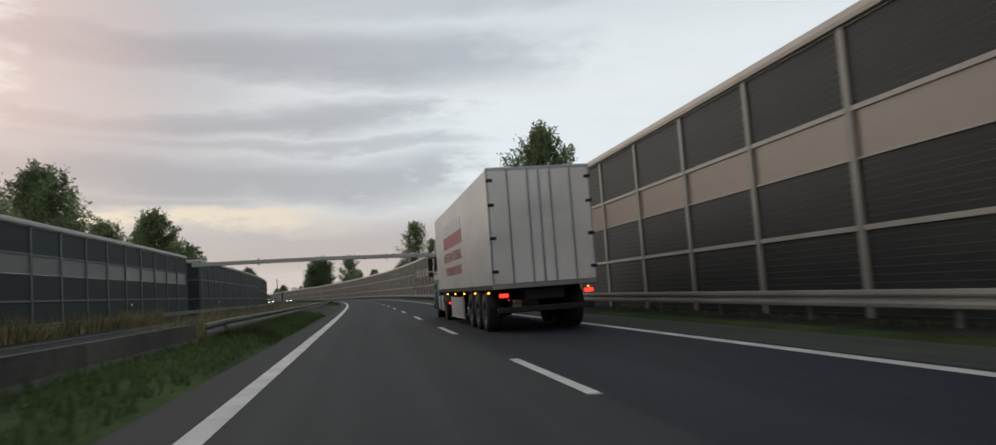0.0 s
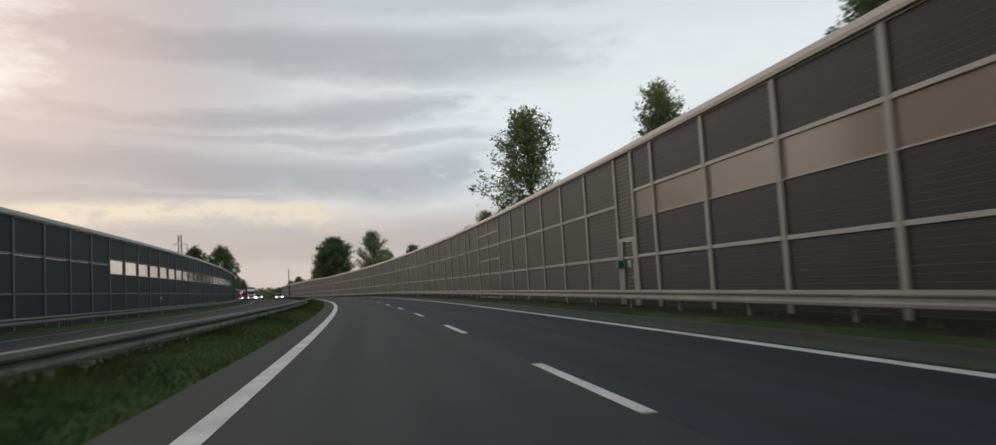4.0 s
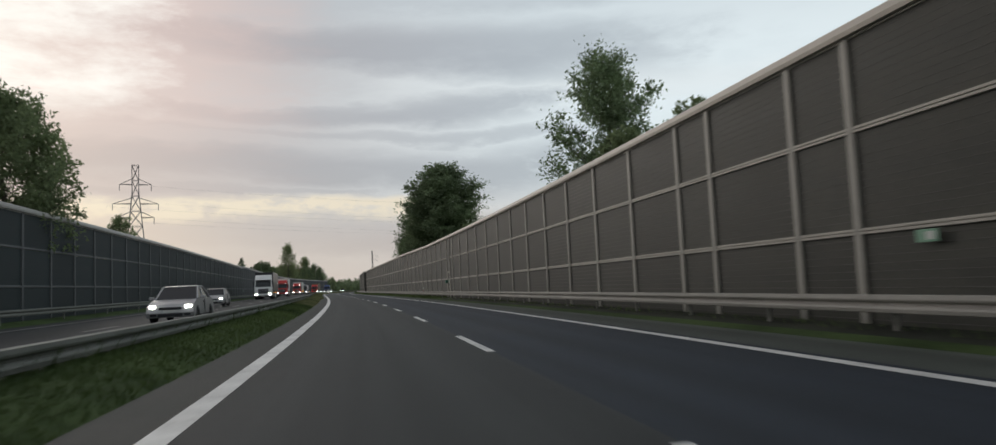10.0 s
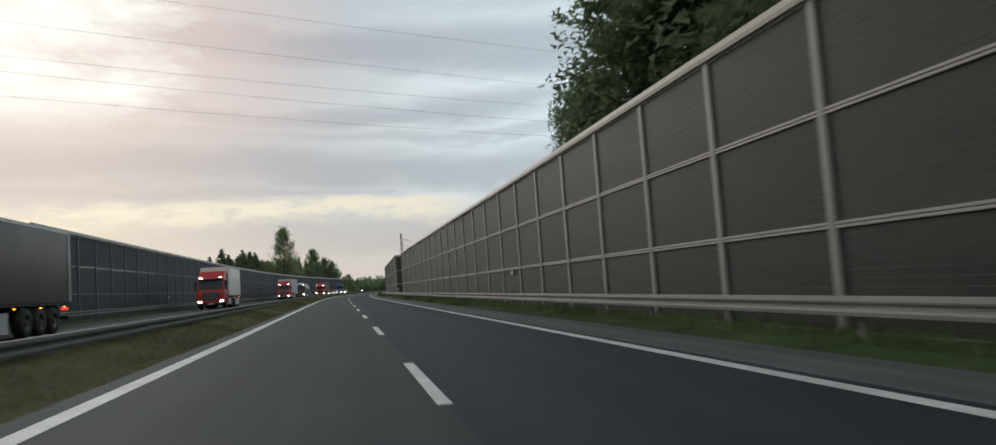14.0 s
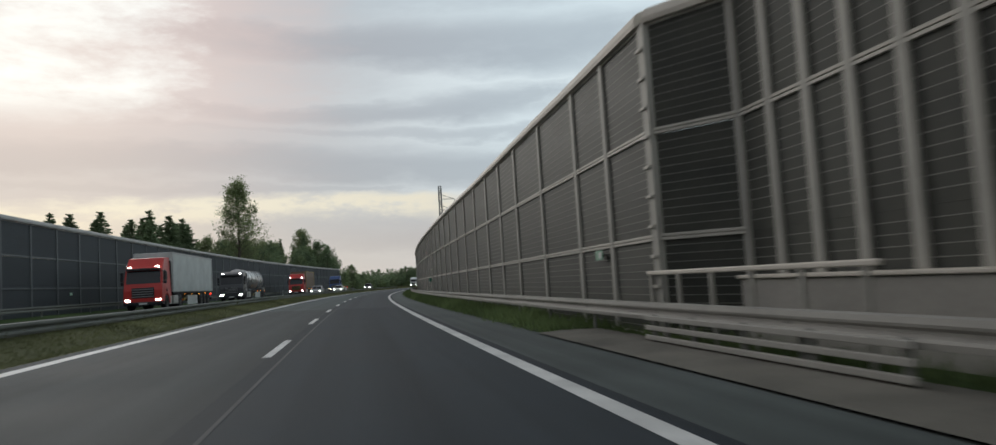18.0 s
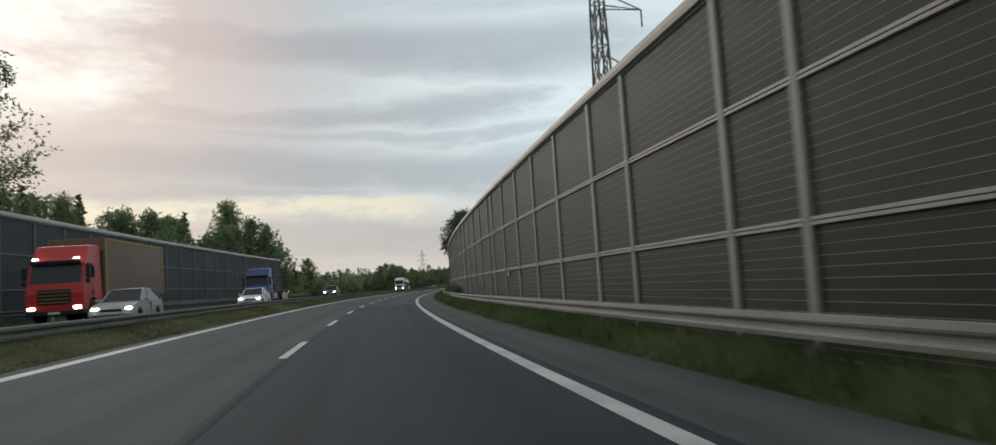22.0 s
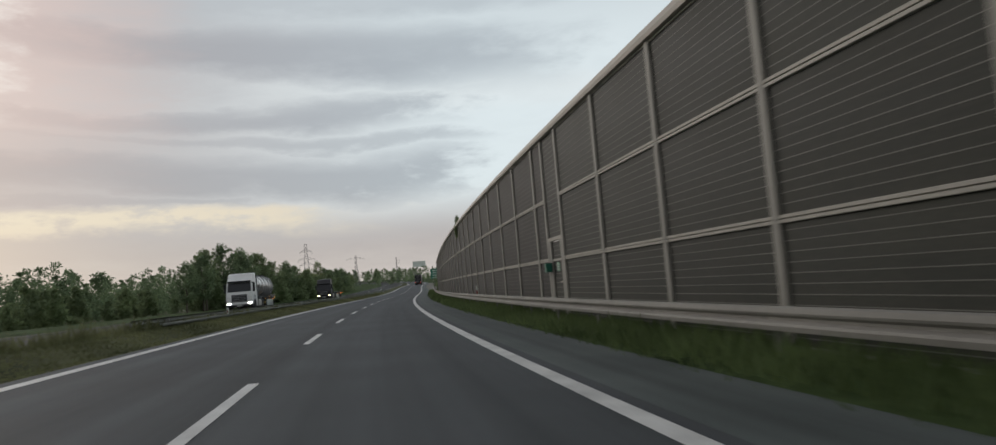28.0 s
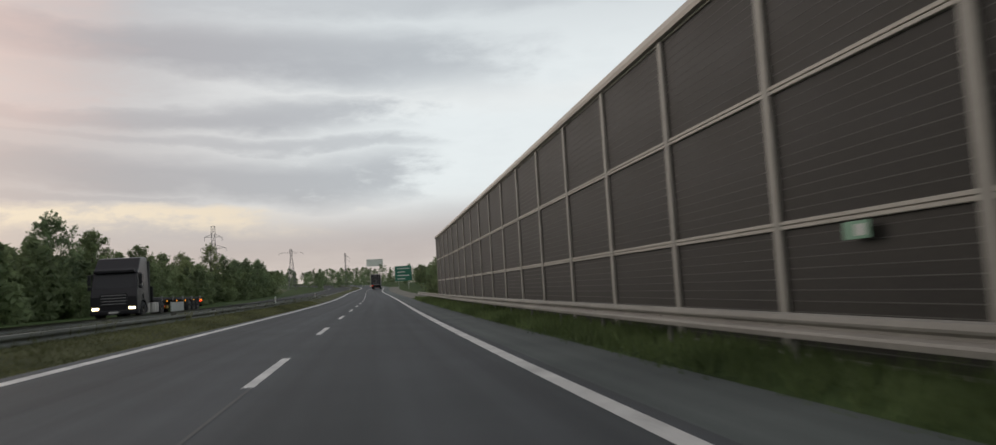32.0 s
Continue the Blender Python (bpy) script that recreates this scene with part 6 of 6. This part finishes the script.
# ---- more trees ----
rng = np.random.default_rng(7)
plant("oak", 101, -26.7, 12.6), plant("oak", 92, -30, 10.8), plant("oak", 112, -30, 11.2), plant("round2", 122, -28, 10.0)
plant("fir", 132, -28, 11.5), plant("round", 139, -28.5, 11.0), plant("birch", 80, -33, 12.5), plant("oak", 66, -27, 12.5), plant("oak", 58, -29, 12), plant("birch", 48, -27, 11)
plant("birch", 170, 11, 7.8, wide=0.9), plant("round", 178, 11, 7.0), plant("round", 222, 11, 7.8), plant("loose", 256, 11.2, 9.2, wide=1.25), plant("loose", 248.8, 11, 8.1)
plant("round", 274, 11, 7.6), plant("round", 284, 12, 8.5), plant("round2", 375, 16, 9), plant("round", 324, 10.5, 7.2, wide=0.6)
# behind the far barrier
for s, d, h, kd in ((296, -26, 9, "round"), (309, -25, 8.6, "round"), (322, -30, 8.5, "round2"), (345, -32, 8, "round"), (372, -30, 8, "round"), (408, -34, 8.6, "round"), (541.7, -44, 13.0, "round"), (548, -42, 11.5, "round2"),):
    plant(kd, s, d, h)
# woods by the far barrier
for s, d, h, kd in ((695, -37, 14, "round2"), (688, -34, 12.5, "round2"), (676, -33, 11, "round2"), (668, -30, 10, "round"), (640, -36, 14, "fir"), (650, -34, 11.5, "fir"), (656, -38, 13, "round2"), (632, -34, 12.5, "aspen"),
                    (622, -33, 12.5, "fir"), (612, -36, 12.5, "aspen"), (690, -42, 18, "fir"), (682.7, -51, 14.5, "round2"), (678, -40, 14.5, "round"), (628, -38, 12.5, "round2"), (638, -40, 13.5, "round"), (647, -41, 14.0, "loose"), (661, -42, 15.0, "loose"),
                    (666, -38, 14.0, "round2"), (672, -45, 16.5, "loose"), (685, -46, 16.5, "round2"), (694, -45, 17.0, "loose"), (618, -40, 12.0, "round"), (698, -36, 14.5, "round"),):
    plant(kd, s, d, h)
# woods where the far barrier ends
for s, d, h, kd in ((737, -53, 19, "fir"), (745, -55, 16, "fir"), (701, -38, 19, "fir"), (707, -41, 17, "fir"), (714, -38, 13.5, "round2"), (722, -36, 12, "round"), (730, -36, 11.5, "round2"), (735, -31, 9, "round"),
                    (700, -30, 14, "round2"), (719, -55, 20, "fir"), (711.5, -41.5, 21.5, "birch"), (704, -34, 16, "round2"),):
    plant(kd, s, d, h)
# thicket on the open stretch
for s, d, h, kd in ((781, -23.5, 5.8, "round2"), (786, -23, 6.8, "round2"), (791, -24, 7.8, "round"), (796, -23, 8.6, "round2"), (845, -21.5, 6.8, "round"), (851, -24, 6.8, "round2"), (838, -22, 7.4, "round2"), (856, -21, 6.2, "round"), (800, -21.5, 7.4, "round2"), (806, -23, 8.4, "round2"), (812, -21.5, 8.0, "round"), (818, -24, 8.2, "round2"),
                    (824, -22, 7.2, "round"), (832, -25, 7, "round2"), (868, -22, 5.2, "round"),):
    plant(kd, s, d, h)
# trees further on
for s, d, h, kd in ((876, -24, 6.4, "round"), (884, -23, 6.0, "loose"), (894, -26, 7.4, "loose"), (919, -26.5, 9.8, "loose"), (912, -29, 7.5, "round"), (928, -24, 7.2, "round2"), (936, -23, 7.6, "round2"), (944, -22, 7.4, "round2"),
                    (952, -23, 7.8, "round2"), (960, -24, 7.2, "round"), (922, -25, 7.8, "round2"), (940, -26, 7.6, "round"), (955, -27, 7.6, "round2"), (968, -25, 7.0, "round2"),):
    plant(kd, s, d, h)
# trees behind the near barrier
for s, d, h, kd in ((858, 10.6, 5.6, "round2"), (864, 11.4, 6.0, "loose"), (870, 12.0, 5.8, "round"), (880, 12, 5.8, "round2"), (890, 12.5, 6.2, "round2"), (903, 13, 6.4, "round"), (918, 14, 6.2, "round2"), (935, 15, 6.6, "round"), (985, 14, 6, "round"),
                    (1010, 16, 6, "round2"), (749, 10.6, 7.3, "loose"), (618, 11.5, 8.2, "round2"), (676, 13, 10.5, "round"),):
    plant(kd, s, d, h)
for s, d, h in ((857, 9.2, 3.2), (863, 9.0, 3.6), (868, 10, 4.2), (85, 8.0, 1.0), (838, -20, 2.4), (846, -21, 2.2), (858, -20, 2.0)):
    plant("bush", s, d, h)
for i in range(21):
    plant("bush", 607.6 + 0.74 * i, 6.95, (0.9, 1.05, 0.98, 1.12)[i % 4], wide=0.8, label="low dark leafy bush between the guardrail and barrier")
plant("bush", 746.0, 7.5, 1.5, z=5.05, wide=0.3, label="leafy creeper hanging over the top of the barrier")


def far_woods(name, zones, seed, label, mat):
    """Distant woods as one sheet of many leaf clumps with trunks hidden below."""
    r = np.random.default_rng(seed)
    cen = []
    for s0, s1, d0, d1, count, h0, h1 in zones:
        for _ in range(count):
            s, d = r.uniform(s0, s1), r.uniform(d0, d1)
            p = pt(s, d)
            if abs(d) > 40:
                p.z = -0.6 + 0.35 * (p.z + 0.6)
            h = r.uniform(h0, h1)
            pointed = r.random() < 0.35
            for i in range(9):
                u = (i + 0.5) / 9
                rad = (0.26 * h * (1.05 - u) if pointed else 0.30 * h * math.sin(math.pi * (0.15 + 0.8 * u)))
                a = r.uniform(0, 6.28)
                cen.append((p.x + 0.6 * rad * math.cos(a), p.y + 0.6 * rad * math.sin(a), p.z + h * (0.08 + 0.86 * u), rad * 0.75 + 0.2))
    v, f = leaf_mass(cen, 46, 0.34, 1.0, r, 0.8)
    ob = link_mesh(name, np_mesh(name, v, f, mat), None)
    return tagged(ob, label, "woods", kind="stuff")


far_woods("far_woods", ((660, 1050, -80, -50, 190, 8, 12), (620, 1250, -150, -52, 300, 6, 11), (880, 1250, 24, 90, 130, 6, 10), (1060, 1290, -30, 90, 170, 6, 9.5), (1000, 1080, 18, 60, 50, 5, 8), (400, 560, 17, 42, 70, 8, 10.5)), 5, "low dark green woods along the horizon", M_LEAF2)
far_woods("roadside_scrub", ((745, 1000, -48, -30, 110, 1.9, 4.3), (790, 965, -31, -21, 130, 2.5, 6.0), (834, 866, -28, -20.5, 44, 3.8, 6.2), (796, 830, -28, -21, 30, 4.0, 7.2), (670, 732, -46, -27, 62, 3.0, 7.0), (732, 762, -46, -27, 30, 1.8, 3.8), (868, 905, -36, -22, 30, 4.2, 6.4), (905, 985, -36, -22, 70, 5.2, 7.6)), 9, "bushy green scrub behind the verge", M_LEAF)


# ---- grass ----
def grass(name, zones, seed, label, mat):
    r = np.random.default_rng(seed)
    P, Hh = [], []
    for s0, s1, d0, d1, zg, dens, h0, h1 in zones:
        n = int((s1 - s0) * (d1 - d0) * dens)
        ss, dd = r.uniform(s0, s1, n), r.uniform(d0, d1, n)
        th = np.interp(ss, S_AX, TH)
        clump = 0.55 + 0.9 * np.array([0.5 + 0.5 * noise.noise((a * 0.35, b * 1.3, 0.0)) for a, b in zip(ss, dd)])
        z = np.interp(ss, S_AX, RZ) + np.interp(ss, S_AX, CFALL) * np.clip(dd, -13, 9) + (zg if zg is not None else np.interp(dd, (-6.5, -6.1, -5.4, -4.9, -4.62), (-0.04, 0.25, 0.20, 0.10, -0.03)) * np.where((ss > 48) & (ss < 98), 0.25, 1.0))
        P.append(np.stack([np.interp(ss, S_AX, RX) + dd * np.cos(th), np.interp(ss, S_AX, RY) + dd * np.sin(th), z], 1))
        Hh.append(r.uniform(h0, h1, n) * clump)
    p, h = np.concatenate(P), np.concatenate(Hh)[:, None]
    a = r.uniform(0, 6.283, len(p))
    side = np.stack([np.cos(a), np.sin(a), np.zeros(len(p))], 1) * (0.014 + 0.02 * h)
    tip = p + np.stack([r.normal(0, 0.35, len(p)), r.normal(0, 0.35, len(p)), np.ones(len(p))], 1) * h
    v = np.stack([p - side, p + side, tip], 1).reshape(-1, 3)
    i = np.arange(len(p)) * 3
    ob = link_mesh(name, np_mesh(name, v, np.stack([i, i + 1, i + 2], 1), mat), None)
    return tagged(ob, label, "grass", kind="stuff")


M_BLADE = material("grass_blades", (0.053, 0.088, 0.029), 0.8, 0, 0.5, 1.6, 0.0, 0.2, 0.2, (0.084, 0.116, 0.042), coord="World")
leafy(M_BLADE, 0.35)
M_BLADEL = material("verge_blades", (0.098, 0.150, 0.055), 0.8, 0, 0.5, 1.6, 0.0, 0.2, 0.2, (0.158, 0.210, 0.086), coord="World")
leafy(M_BLADEL, 0.35)
M_DRY = material("dry_grass", (0.16, 0.14, 0.07), 0.85, 0, 0.4, 1.6, 0.0, 0.3, 0.2, (0.24, 0.20, 0.10), coord="World")
grass("verge_grass", ((0, 318, 6.4, 7.35, 0.09, 14, 0.04, 0.14), (318, 390, 6.05, 7.35, 0.03, 90, 0.08, 0.30), (390, 450, 5.5, 7.4, 0.02, 120, 0.08, 0.36), (450, 466, 6.6, 7.4, 0.02, 90, 0.08, 0.3), (466, 860, 5.5, 7.4, 0.02, 120, 0.08, 0.36), (470, 700, 5.7, 6.3, 0.02, 60, 0.2, 0.5), (466, 860, 5.36, 5.56, 0.0, 34, 0.05, 0.16), (466, 860, 5.2, 5.4, 0.0, 10, 0.03, 0.10)), 3, "long green grass under the guardrail", M_BLADEL)
M_BLADEO = material("olive_blades", (0.125, 0.140, 0.062), 0.8, 0, 0.5, 1.6, 0.0, 0.2, 0.2, (0.185, 0.190, 0.095), coord="World")
leafy(M_BLADEO, 0.35)
grass("median_grass", ((20, 49, -6.15, -4.62, None, 190, 0.03, 0.10), (99, 300, -6.15, -4.62, None, 190, 0.03, 0.10), (97, 108, -6.3, -4.8, None, 60, 0.1, 0.3), (0, 49, -6.3, -4.7, None, 80, 0.08, 0.22), (99, 300, -6.45, -6.0, None, 110, 0.12, 0.32)), 4, "short dark green grass on the median", M_BLADE)
grass("olive_median_grass", ((300, 860, -6.15, -4.62, None, 150, 0.03, 0.10), (348, 860, -4.70, -4.22, None, 150, 0.03, 0.08), (600, 900, -6.45, -6.0, None, 100, 0.15, 0.4), (300, 600, -6.45, -6.0, None, 100, 0.12, 0.32), (688, 714, -7.3, -6.0, None, 60, 0.25, 0.6), (714, 776, -6.9, -6.2, None, 50, 0.1, 0.35)), 8, "short olive green grass on the median", M_BLADEO)
grass("dry_grass", ((2, 60, -17.0, -16.6, 0.0, 120, 0.5, 1.3), (20, 60, -8.0, -6.6, 0.0, 30, 0.4, 1.1)), 6, "tall dry yellowish grass by the far barrier", M_DRY)
